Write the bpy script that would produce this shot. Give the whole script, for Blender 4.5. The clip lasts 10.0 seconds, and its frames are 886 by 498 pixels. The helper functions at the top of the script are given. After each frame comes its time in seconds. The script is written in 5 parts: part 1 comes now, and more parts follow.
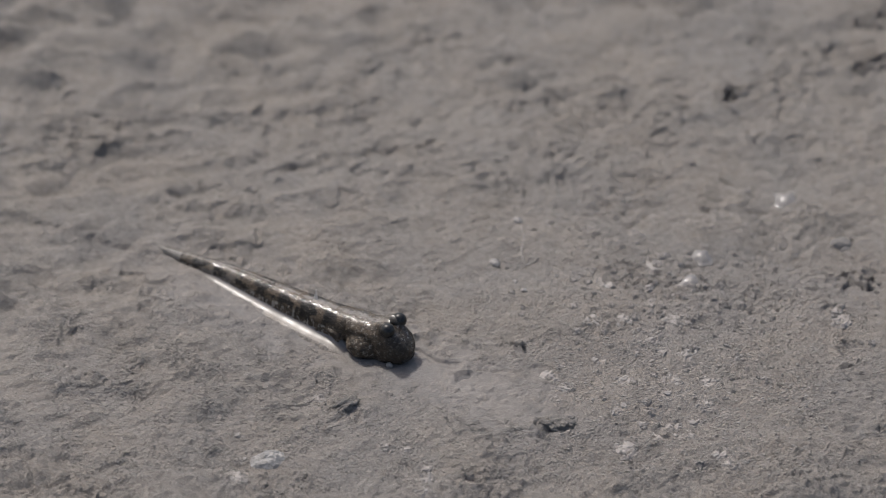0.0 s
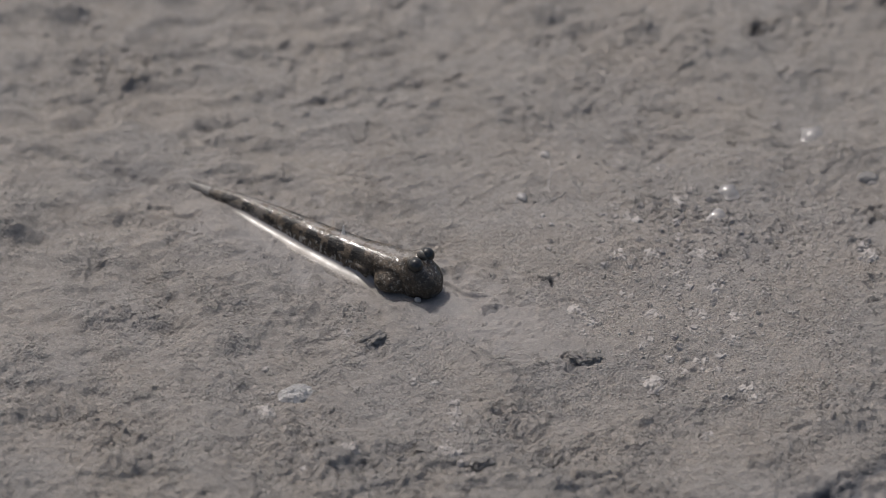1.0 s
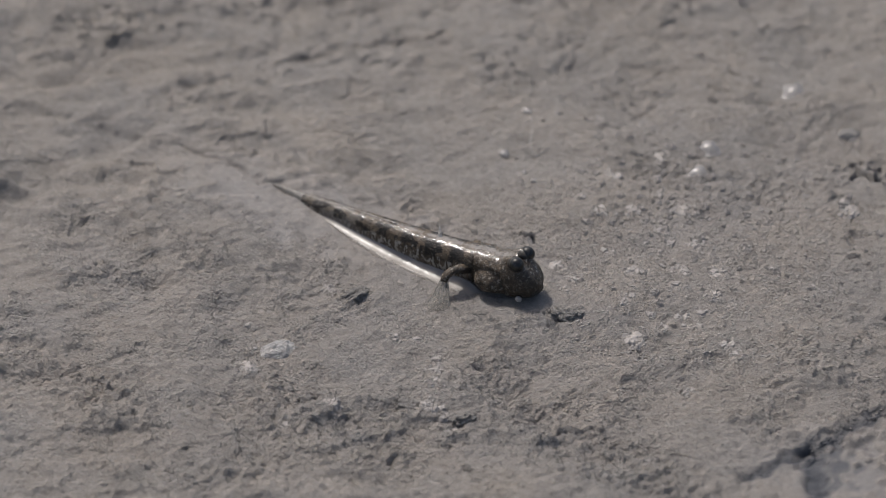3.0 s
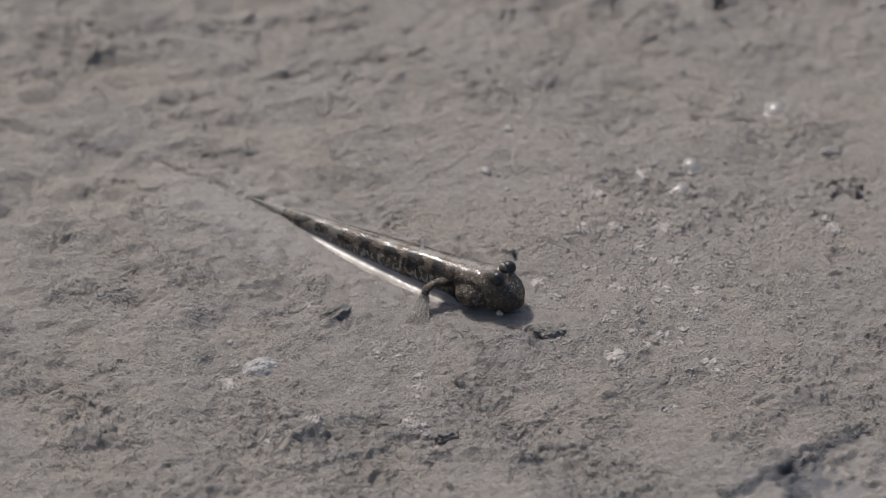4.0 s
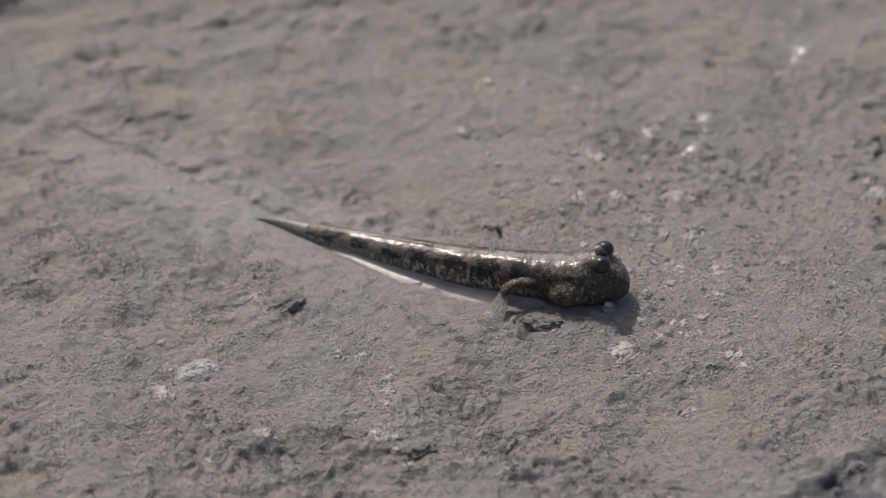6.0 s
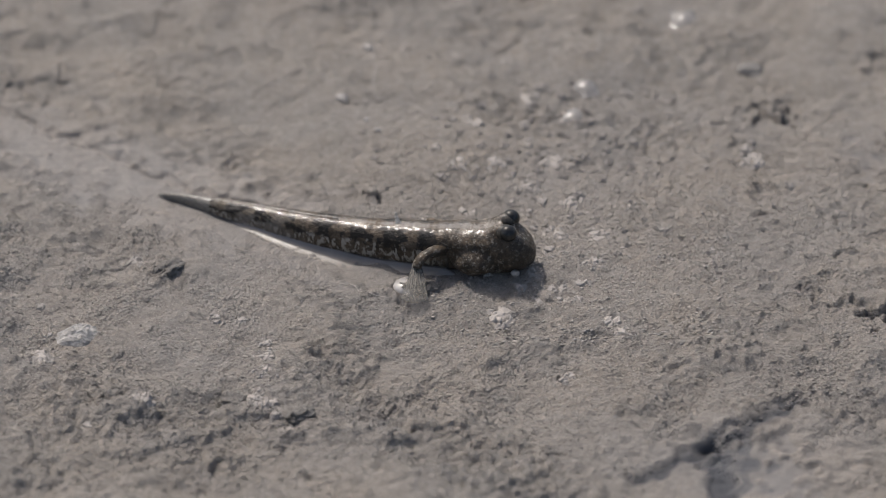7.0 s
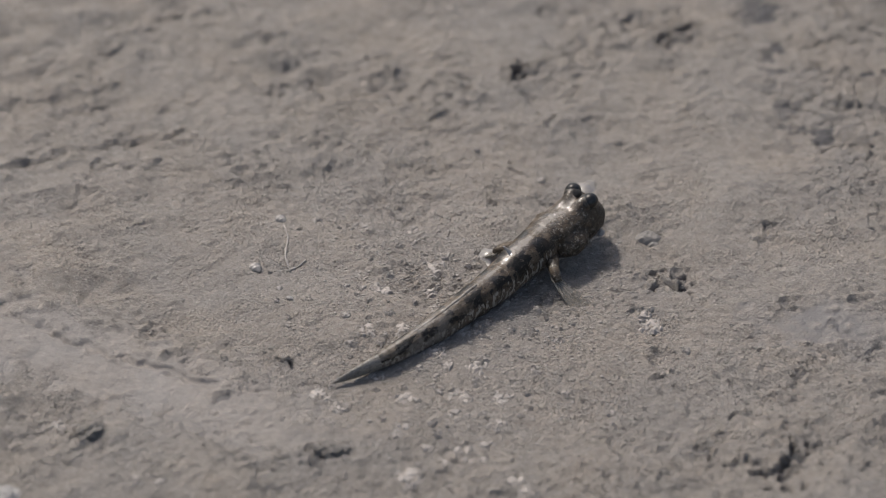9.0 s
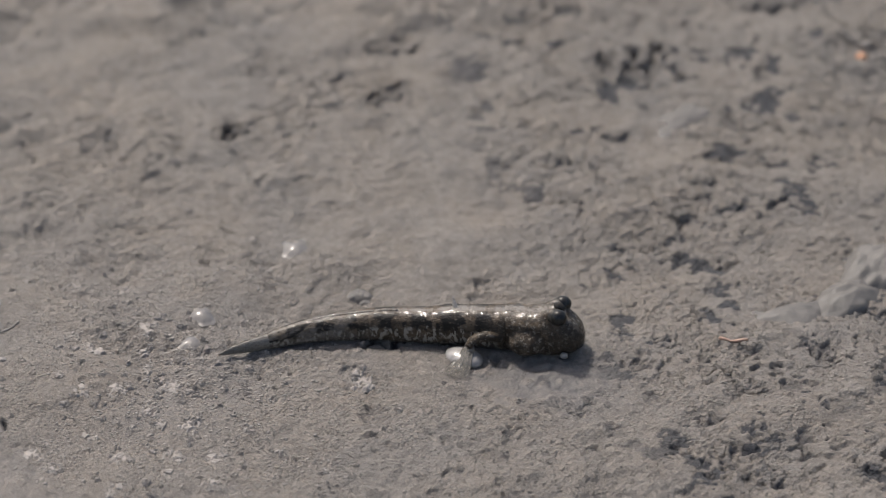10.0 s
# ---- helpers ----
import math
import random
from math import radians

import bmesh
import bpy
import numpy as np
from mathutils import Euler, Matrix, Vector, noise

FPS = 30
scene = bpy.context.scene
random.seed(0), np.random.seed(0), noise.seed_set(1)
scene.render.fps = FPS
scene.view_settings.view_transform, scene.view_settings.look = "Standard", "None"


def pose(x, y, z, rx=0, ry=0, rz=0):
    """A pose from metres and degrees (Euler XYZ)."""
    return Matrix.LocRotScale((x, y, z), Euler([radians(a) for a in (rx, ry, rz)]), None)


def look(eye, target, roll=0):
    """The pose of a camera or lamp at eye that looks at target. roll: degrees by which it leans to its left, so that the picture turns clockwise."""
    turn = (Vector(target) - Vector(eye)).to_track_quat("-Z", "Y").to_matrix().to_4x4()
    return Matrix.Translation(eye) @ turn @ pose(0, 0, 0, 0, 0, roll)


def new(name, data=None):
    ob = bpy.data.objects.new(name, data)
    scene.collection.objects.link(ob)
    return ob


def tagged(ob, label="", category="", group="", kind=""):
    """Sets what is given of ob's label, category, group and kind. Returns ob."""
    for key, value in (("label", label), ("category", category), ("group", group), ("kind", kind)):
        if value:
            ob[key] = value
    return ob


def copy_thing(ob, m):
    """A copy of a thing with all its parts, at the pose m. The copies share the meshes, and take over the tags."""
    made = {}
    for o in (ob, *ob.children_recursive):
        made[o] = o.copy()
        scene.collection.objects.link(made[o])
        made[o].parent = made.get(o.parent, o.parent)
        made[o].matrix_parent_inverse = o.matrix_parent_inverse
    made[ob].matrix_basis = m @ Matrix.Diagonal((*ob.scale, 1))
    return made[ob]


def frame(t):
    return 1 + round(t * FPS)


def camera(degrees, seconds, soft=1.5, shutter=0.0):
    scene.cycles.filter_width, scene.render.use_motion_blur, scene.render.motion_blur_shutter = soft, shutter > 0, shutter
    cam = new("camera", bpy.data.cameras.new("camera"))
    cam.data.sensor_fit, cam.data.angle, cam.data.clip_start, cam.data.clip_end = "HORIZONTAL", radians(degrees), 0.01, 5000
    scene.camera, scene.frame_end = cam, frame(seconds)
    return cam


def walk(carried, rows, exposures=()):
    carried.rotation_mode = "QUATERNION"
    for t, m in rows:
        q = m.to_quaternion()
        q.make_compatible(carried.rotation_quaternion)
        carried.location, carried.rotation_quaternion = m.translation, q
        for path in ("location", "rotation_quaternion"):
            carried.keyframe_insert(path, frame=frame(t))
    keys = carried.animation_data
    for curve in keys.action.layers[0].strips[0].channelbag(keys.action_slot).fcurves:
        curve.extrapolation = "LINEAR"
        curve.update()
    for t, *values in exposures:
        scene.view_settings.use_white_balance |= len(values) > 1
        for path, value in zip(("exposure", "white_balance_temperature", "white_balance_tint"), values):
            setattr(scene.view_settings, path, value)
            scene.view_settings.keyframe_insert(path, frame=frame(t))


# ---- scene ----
# ---- the camera, on a stand well away from the fish, with a long lens ----
cam = camera(5.0, 10.0, soft=0.65, shutter=0.15)
REACH, LOOKS_DOWN = 3.6188, 38.0
EYE = Vector((0, -REACH * math.cos(radians(LOOKS_DOWN)), REACH * math.sin(radians(LOOKS_DOWN))))
# seconds, yaw, pitch, roll, metres moved in towards the mud
ROWS = [
    (0, -0.112, -37.724, 0.614, 0.012),
    (0.2, 0.071, -37.758, 0.554, 0.010),
    (0.5, 0.107, -37.950, 0.488, 0.007),
    (1, 0.079, -38.097, 0.469, 0.005),
    (1.5, 0.166, -38.101, 0.443, -0.003),
    (2, 0.299, -38.111, 0.383, -0.009),
    (2.3, 0.328, -38.254, 0.343, -0.005),
    (2.5, 0.217, -38.333, 0.496, -0.005),
    (2.7, 0.033, -38.352, 0.563, -0.005),
    (3.2, -0.070, -38.335, 0.625, -0.004),
    (3.8, -0.154, -38.298, 0.673, -0.004),
    (4, -0.181, -38.244, 0.685, -0.005),
    (4.5, -0.393, -38.299, 0.784, -0.001),
    (5, -0.445, -38.363, 0.706, 0.002),
    (5.1, -0.320, -38.359, 0.449, 0.139),
    (5.2, 0.056, -38.354, -0.225, 0.318),
    (5.45, 0.020, -38.362, -0.300, 0.440),
    (5.75, -0.190, -38.385, -0.270, 0.528),
    (6.05, -0.490, -38.430, -0.180, 0.577),
    (6.3, -0.755, -38.489, -0.076, 0.598),
    (6.5, -0.954, -38.569, 0.081, 0.564),
    (7, -1.299, -38.612, 0.475, 0.564),
    (7.2, -1.282, -38.493, 0.367, 0.561),
    (7.5, -1.363, -38.370, 0.477, 0.564),
    (7.7, -1.441, -38.059, 0.513, 0.567),
    (7.9, -1.652, -37.681, 0.616, 0.564),
    (8, -1.689, -37.650, 0.646, 0.559),
    (8.5, -1.782, -37.642, 0.686, 0.554),
    (8.7, -1.796, -37.629, 0.607, 0.524),
    (9, -1.886, -37.663, 0.627, 0.445),
    (9.3, -2.161, -37.548, 0.814, 0.442),
    (9.5, -2.500, -37.464, 1.031, 0.434),
    (9.6, -3.076, -37.427, 1.243, 0.433),
    (9.7, -3.400, -37.389, 1.283, 0.435),
    (10, -3.921, -37.303, 1.388, 0.435),
]


def camera_pose(yaw, pitch, roll, ahead):
    eye = EYE * (1 - ahead / REACH)
    return Matrix.Translation(eye) @ pose(0, 0, 0, 90 + pitch, 0, yaw) @ pose(0, 0, 0, 0, 0, roll)


EXPOSURE = 0.15
walk(cam, [(t, camera_pose(*row)) for t, *row in ROWS], exposures=((0, EXPOSURE - 0.15, 6550, 10), (2.5, EXPOSURE - 0.15, 6550, 10), (4.5, EXPOSURE - 0.01, 6600, 10), (7.0, EXPOSURE, 6720, 10), (10, EXPOSURE, 6780, 10)))

# ---- daylight: hazy sun from behind the fish, to its left ----
SUN_FROM = Vector((-0.32, 0.44, 0.79)).normalized()
world = bpy.data.worlds.new("sky")
scene.world = world
world.use_nodes = True
sky = world.node_tree.nodes.new("ShaderNodeTexSky")
sky.sky_type = "NISHITA"
sky.sun_disc = False
sky.sun_elevation = math.asin(SUN_FROM.z)
sky.sun_rotation = math.atan2(SUN_FROM.x, SUN_FROM.y)
sky.dust_density = 4.0
background = world.node_tree.nodes["Background"]
background.inputs[1].default_value = 0.13
world.node_tree.links.new(sky.outputs[0], background.inputs[0])
sun = new("sun", bpy.data.lights.new("sun", "SUN"))
sun.data.energy, sun.data.angle, sun.data.color = 2.9, radians(4.0), (1.0, 0.975, 0.945)
sun.matrix_world = look(SUN_FROM * 10, (0, 0, 0))


# ---- materials ----
class Nodes:
    """A short way to write a node material."""

    def __init__(self, name):
        self.material = bpy.data.materials.new(name)
        self.material.use_nodes = True
        self.tree = self.material.node_tree
        self.shader = self.tree.nodes["Principled BSDF"]

    def node(self, kind, **settings):
        n = self.tree.nodes.new(kind)
        for key, value in settings.items():
            setattr(n, key, value)
        return n

    def link(self, a, b):
        self.tree.links.new(a, b)

    def place(self, scale=1.0, source="Object"):
        c = self.node("ShaderNodeTexCoord")
        m = self.node("ShaderNodeMapping")
        m.inputs["Scale"].default_value = (scale, scale, scale)
        self.link(c.outputs[source], m.inputs[0])
        return m.outputs[0]

    def skin_place(self):
        u = self.node("ShaderNodeUVMap", uv_map="skin")
        return u.outputs[0]

    def noise(self, where, scale, detail=4.0, rough=0.55, warp=0.0):
        n = self.node("ShaderNodeTexNoise")
        n.inputs["Scale"].default_value, n.inputs["Detail"].default_value = scale, detail
        n.inputs["Roughness"].default_value, n.inputs["Distortion"].default_value = rough, warp
        self.link(where, n.inputs["Vector"])
        return n.outputs[0]

    def cells(self, where, scale):
        n = self.node("ShaderNodeTexVoronoi")
        n.inputs["Scale"].default_value = scale
        self.link(where, n.inputs["Vector"])
        return n.outputs[0]

    def span(self, value, lo, hi, to_lo=0.0, to_hi=1.0, smooth=True):
        n = self.node("ShaderNodeMapRange")
        n.interpolation_type = "SMOOTHSTEP" if smooth else "LINEAR"
        for k, v in zip((1, 2, 3, 4), (lo, hi, to_lo, to_hi)):
            n.inputs[k].default_value = v
        self.link(value, n.inputs[0])
        return n.outputs[0]

    def maths(self, what, a, b):
        n = self.node("ShaderNodeMath", operation=what)
        for k, v in enumerate((a, b)):
            if isinstance(v, (int, float)):
                n.inputs[k].default_value = v
            else:
                self.link(v, n.inputs[k])
        return n.outputs[0]

    def mix(self, amount, a, b):
        n = self.node("ShaderNodeMix", data_type="RGBA")
        if isinstance(amount, (int, float)):
            n.inputs[0].default_value = amount
        else:
            self.link(amount, n.inputs[0])
        for socket, v in ((n.inputs[6], a), (n.inputs[7], b)):
            if isinstance(v, tuple):
                socket.default_value = (*v, 1)
            else:
                self.link(v, socket)
        return n.outputs[2]

    def attribute(self, name):
        n = self.node("ShaderNodeAttribute", attribute_name=name)
        return n.outputs["Fac"]

    def set(self, **values):
        names = dict(color="Base Color", rough="Roughness", coat="Coat Weight", coat_rough="Coat Roughness", metal="Metallic", ior="IOR",
                     clear="Transmission Weight", alpha="Alpha", gloss="Specular IOR Level", under="Subsurface Weight")
        for key, v in values.items():
            socket = self.shader.inputs[names[key]]
            if isinstance(v, tuple):
                socket.default_value = (*v, 1)
            elif isinstance(v, (int, float)):
                socket.default_value = v
            else:
                self.link(v, socket)
        return self

    def bump(self, *layers):
        before = None
        for height, strength, distance in layers:
            n = self.node("ShaderNodeBump")
            n.inputs["Strength"].default_value, n.inputs["Distance"].default_value = strength, distance
            self.link(height, n.inputs["Height"])
            if before:
                self.link(before, n.inputs["Normal"])
            before = n.outputs[0]
        self.link(before, self.shader.inputs["Normal"])
        return self


def mud_material():
    n = Nodes("wet_tidal_mud")
    w = n.place()
    patches = n.noise(w, 22.0, 5.0, 0.6)
    grain = n.noise(w, 420.0, 4.0, 0.65)
    grit = n.noise(w, 1500.0, 4.0, 0.75)
    specks = n.noise(w, 3600.0, 2.0, 0.6)
    wet = n.attribute("wet")
    tone = n.mix(n.span(patches, 0.32, 0.70), MUD_GREY, MUD_BROWN)
    tone = n.mix(n.span(grain, 0.35, 0.75, 0.0, 0.30), tone, MUD_PALE)
    dry = n.maths("SUBTRACT", 1.0, n.maths("MULTIPLY", n.attribute("fluid"), 0.6))
    tone = n.mix(n.maths("MULTIPLY", n.span(grit, 0.54, 0.70, 0.0, 0.85), dry), tone, MUD_PALE)
    tone = n.mix(n.maths("MULTIPLY", n.span(grit, 0.44, 0.26, 0.0, 0.45), dry), tone, MUD_DARK)
    tone = n.mix(n.maths("MULTIPLY", n.span(specks, 0.60, 0.80, 0.0, 0.40), dry), tone, MUD_DARK)
    # wet mud, and shade in pits and troughs, both put in as bluish dark
    tone = n.mix(n.span(wet, 0.15, 0.9, 0.0, 0.92), tone, MUD_DARK)
    tone = n.mix(n.maths("MULTIPLY", n.attribute("fluid"), 0.40), tone, MUD_DARK)
    # the flat beyond the trodden ground: dark puddled hollows of every size
    beyond = n.attribute("beyond")
    hollows = n.noise(w, 7.0, 10.0, 0.62, 0.6)
    tone = n.mix(n.maths("MULTIPLY", beyond, n.span(hollows, 0.54, 0.66, 0.0, 0.8)), tone, MUD_DARK)
    film = n.span(n.noise(w, 60.0, 3.0, 0.5), 0.35, 0.65, 0.50, 0.72)
    grains = n.maths("MULTIPLY", n.cells(w, 1000.0), n.span(n.noise(w, 70.0, 4.0, 0.6), 0.42, 0.60, -0.15, -1.0))
    rough = n.maths("SUBTRACT", film, n.span(wet, 0.2, 1.0, 0.0, 0.10))
    n.set(color=tone, rough=rough, gloss=0.5)
    fluid = n.attribute("fluid")
    calm = n.span(fluid, 0.0, 0.9, 1.0, 0.30)
    swells = n.maths("MULTIPLY", n.noise(w, 45.0, 8.0, 0.65), beyond)
    return n.bump((swells, 1.0, 0.012), (n.maths("MULTIPLY", grit, calm), 1.0, 0.0010), (n.maths("MULTIPLY", grains, calm), 1.0, 0.0008), (n.maths("MULTIPLY", specks, calm), 1.0, 0.0003)).material


MUD_GREY, MUD_BROWN, MUD_PALE, MUD_DARK = (0.212, 0.193, 0.176), (0.235, 0.204, 0.174), (0.43, 0.389, 0.349), (0.038, 0.041, 0.050)


def crust_material():
    n = Nodes("pale_dried_crust")
    w = n.place()
    tone = n.mix(n.span(n.noise(w, 300.0, 4.0), 0.35, 0.65), (0.34, 0.31, 0.282), (0.25, 0.228, 0.208))
    n.set(color=tone, rough=0.7)
    return n.bump((n.noise(w, 900.0, 4.0, 0.7), 0.6, 0.0005)).material


def clod_material():
    n = Nodes("mud_clod")
    w = n.place()
    tone = n.mix(n.span(n.noise(w, 250.0, 4.0), 0.3, 0.7), (0.18, 0.166, 0.152), (0.27, 0.246, 0.222))
    n.set(color=tone, rough=0.6)
    return n.bump((n.noise(w, 500.0, 4.0, 0.7), 1.0, 0.0010), (n.noise(w, 1500.0, 4.0, 0.75), 1.0, 0.0012)).material


def froth_material():
    n = Nodes("whitish_slime")
    w = n.place()
    tone = n.mix(n.span(n.noise(w, 400.0, 3.0), 0.3, 0.7), (0.36, 0.344, 0.325), (0.26, 0.246, 0.230))
    n.set(color=tone, rough=0.55, coat=0.12, coat_rough=0.2)
    return n.bump((n.noise(w, 450.0, 4.0, 0.7), 0.8, 0.0012), (n.noise(w, 1500.0, 3.0, 0.7), 0.8, 0.0008)).material


def bubble_material():
    n = Nodes("mud_bubble_film")
    w = n.place()
    tone = n.mix(n.span(n.noise(w, 350.0, 3.0), 0.4, 0.65), (0.14, 0.129, 0.119), (0.19, 0.175, 0.160))
    n.set(color=tone, rough=0.6, coat=1.0, coat_rough=0.18)
    return n.bump((n.noise(w, 900.0, 3.0, 0.6), 0.25, 0.0004)).material


def fish_material(name, on_head=False):
    """Mottled skin; the skin map runs in millimetres, along the fish and round it."""
    n = Nodes(name)
    w = n.skin_place()
    split = n.node("ShaderNodeSeparateXYZ")
    n.link(w, split.inputs[0])
    along, round_ = split.outputs[0], split.outputs[1]
    if on_head:
        # the blunt head takes its spots in space, in millimetres
        w = n.place(1000.0)
    mottle = n.noise(w, 0.26, 5.0, 0.66, 0.9)
    pebble = n.noise(w, 0.75, 3.0, 0.62)
    speck = n.noise(w, 2.0, 3.0, 0.65)
    blotch = n.noise(w, 0.13, 3.0, 0.5, 0.6)
    # the height on the flank, frayed
    level = n.maths("ADD", round_, n.maths("MULTIPLY", n.maths("SUBTRACT", mottle, 0.5), 6.0))
    trunk, rear = n.span(along, 24.0, 32.0), n.span(along, 58.0, 94.0)
    # brown ground, darker and lighter in patches
    tone = n.mix(n.span(mottle, 0.40, 0.60), (0.038, 0.028, 0.019), (0.090, 0.068, 0.048))
    tone = n.mix(n.span(pebble, 0.57, 0.67, 0.0, 0.5), tone, (0.21, 0.183, 0.150))
    tone = n.mix(n.span(pebble, 0.34, 0.42, 0.6, 0.0), tone, (0.020, 0.017, 0.014))
    tone = n.mix(n.span(speck, 0.60, 0.72, 0.0, 0.35), tone, (0.026, 0.023, 0.020))
    # the head is finely spotted, dark and pale
    head = n.span(along, 22.0, 30.0, 1.0, 0.0)
    tone = n.mix(n.maths("MULTIPLY", head, n.span(n.noise(w, 0.55, 4.0, 0.65), 0.50, 0.58, 0.0, 0.70)), tone, (0.030, 0.026, 0.021))
    tone = n.mix(n.maths("MULTIPLY", head, n.span(n.noise(w, 0.9, 3.0, 0.6), 0.55, 0.65, 0.0, 0.60)), tone, (0.25, 0.225, 0.19))
    # the rear is a paler grey-brown
    tone = n.mix(n.maths("MULTIPLY", rear, n.span(pebble, 0.36, 0.50, 0.10, 0.45)), tone, (0.150, 0.130, 0.105))
    # a broken dark band under the back, with saddles
    beat = n.maths("MULTIPLY", n.maths("SINE", n.maths("ADD", n.maths("MULTIPLY", along, 0.62), n.maths("MULTIPLY", blotch, 14.0)), 0.0), 0.10)
    band = n.maths("MULTIPLY", n.span(level, 0.8, 2.2), n.span(level, 7.4, 9.4, 1.0, 0.0))
    saddles = n.maths("MULTIPLY", n.span(n.maths("ADD", blotch, beat), 0.46, 0.52), n.maths("MULTIPLY", band, trunk))
    tone = n.mix(n.maths("MULTIPLY", saddles, n.span(pebble, 0.54, 0.70, 0.98, 0.55)), tone, (0.009, 0.008, 0.007))
    # pale upright bars along the lower flank
    tall = n.node("ShaderNodeMapping")
    tall.inputs["Scale"].default_value = (1.0, 0.40, 1.0)
    n.link(w, tall.inputs[0])
    bars = n.span(n.noise(tall.outputs[0], 0.75, 3.0, 0.6, 0.4), 0.51, 0.58)
    low = n.maths("MULTIPLY", n.span(level, 7.4, 8.8), trunk)
    tone = n.mix(n.maths("MULTIPLY", low, n.maths("MULTIPLY", bars, 0.80)), tone, (0.31, 0.288, 0.252))
    # the back is paler: a film of mud, and light on its top painted in
    back = n.maths("MULTIPLY", n.span(level, 0.3, 1.4, 1.0, 0.0), n.span(along, 9.0, 14.0))
    tone = n.mix(n.maths("MULTIPLY", n.maths("MULTIPLY", back, n.span(saddles, 0.2, 0.9, 1.0, 0.3)), n.span(pebble, 0.30, 0.50, 0.45, 0.90)), tone, (0.190, 0.172, 0.150))
    # dark smooth snout
    snout = n.maths("MULTIPLY", n.span(along, 3.0, 13.0, 1.0, 0.0), n.span(round_, 2.0, 5.0))
    tone = n.mix(n.maths("MULTIPLY", snout, 0.62), tone, (0.026, 0.022, 0.018))
    # the rear lies under a film of grey mud
    coated = n.maths("MULTIPLY", n.span(along, 64.0, 84.0), n.span(n.noise(w, 0.16, 4.0, 0.65), 0.44, 0.60, 0.0, 0.55))
    tone = n.mix(coated, tone, (0.175, 0.160, 0.145))
    wet = n.maths("MULTIPLY", n.span(round_, 2.0, 4.6, 1.0, 0.05), n.span(n.noise(w, 0.22, 4.0, 0.7), 0.40, 0.54, 0.08, 0.9))
    n.set(color=tone, rough=n.span(mottle, 0.3, 0.7, 0.42, 0.60), gloss=0.22, coat=wet, coat_rough=0.12)
    slick = n.node("ShaderNodeBump")
    slick.inputs["Strength"].default_value, slick.inputs["Distance"].default_value = 0.4, 0.0006
    n.link(n.noise(w, 0.55, 3.0, 0.6, 0.5), slick.inputs["Height"])
    n.link(slick.outputs[0], n.shader.inputs["Coat Normal"])
    scales = n.cells(w, 1.3)
    return n.bump((mottle, 0.35, 0.0005), (pebble, 0.45, 0.0005), (scales, 0.3, 0.0004), (speck, 0.3, 0.0003)).material


def eye_material():
    n = Nodes("glossy_dark_eye")
    w = n.place()
    tone = n.mix(n.span(n.noise(w, 500.0, 3.0), 0.45, 0.7), (0.006, 0.006, 0.006), (0.022, 0.022, 0.020))
    n.set(color=tone, rough=0.35, gloss=0.2, coat=0.5, coat_rough=0.05)
    return n.material


def lid_material():
    n = Nodes("eye_socket_skin")
    w = n.place()
    tone = n.mix(n.span(n.noise(w, 900.0, 3.0), 0.35, 0.65), (0.010, 0.009, 0.008), (0.045, 0.039, 0.031))
    n.set(color=tone, rough=0.5, gloss=0.3, coat=0.2, coat_rough=0.15)
    return n.bump((n.noise(w, 1500.0, 3.0), 0.3, 0.0003)).material


def fin_material():
    n = Nodes("rayed_fin")
    w = n.skin_place()
    rays = n.node("ShaderNodeTexWave", wave_type="BANDS", bands_direction="Y")
    rays.inputs["Scale"].default_value, rays.inputs["Distortion"].default_value = 0.20, 0.4
    n.link(w, rays.inputs["Vector"])
    tone = n.mix(n.span(rays.outputs[0], 0.3, 0.8), (0.155, 0.141, 0.121), (0.180, 0.165, 0.143))
    tone = n.mix(n.span(n.noise(w, 1.1, 4.0, 0.7), 0.50, 0.64, 0.0, 0.7), tone, (0.05, 0.045, 0.037))
    split = n.node("ShaderNodeSeparateXYZ")
    n.link(w, split.inputs[0])
    thin = n.maths("MULTIPLY", n.span(n.noise(w, 0.9, 4.0, 0.7), 0.40, 0.60, 0.45, 1.0), n.span(split.outputs[0], 3.0, 9.2, 1.0, 0.30))
    n.set(color=tone, rough=0.55, coat=0.06, coat_rough=0.15, alpha=thin)
    return n.bump((rays.outputs[0], 0.12, 0.0003), (n.noise(w, 1.2, 4.0, 0.7), 0.6, 0.0006)).material


def tail_material():
    n = Nodes("brown_rayed_tail")
    w = n.skin_place()
    rays = n.node("ShaderNodeTexWave", wave_type="BANDS", bands_direction="Y")
    rays.inputs["Scale"].default_value, rays.inputs["Distortion"].default_value = 0.35, 1.0
    n.link(w, rays.inputs["Vector"])
    tone = n.mix(n.span(rays.outputs[0], 0.3, 0.8), (0.150, 0.137, 0.120), (0.23, 0.213, 0.190))
    tone = n.mix(n.span(n.noise(w, 0.9, 3.0), 0.50, 0.62, 0.0, 0.6), tone, (0.06, 0.053, 0.044))
    n.set(color=tone, rough=0.45, gloss=0.35, coat=0.3, coat_rough=0.2)
    return n.bump((rays.outputs[0], 0.4, 0.0002)).material


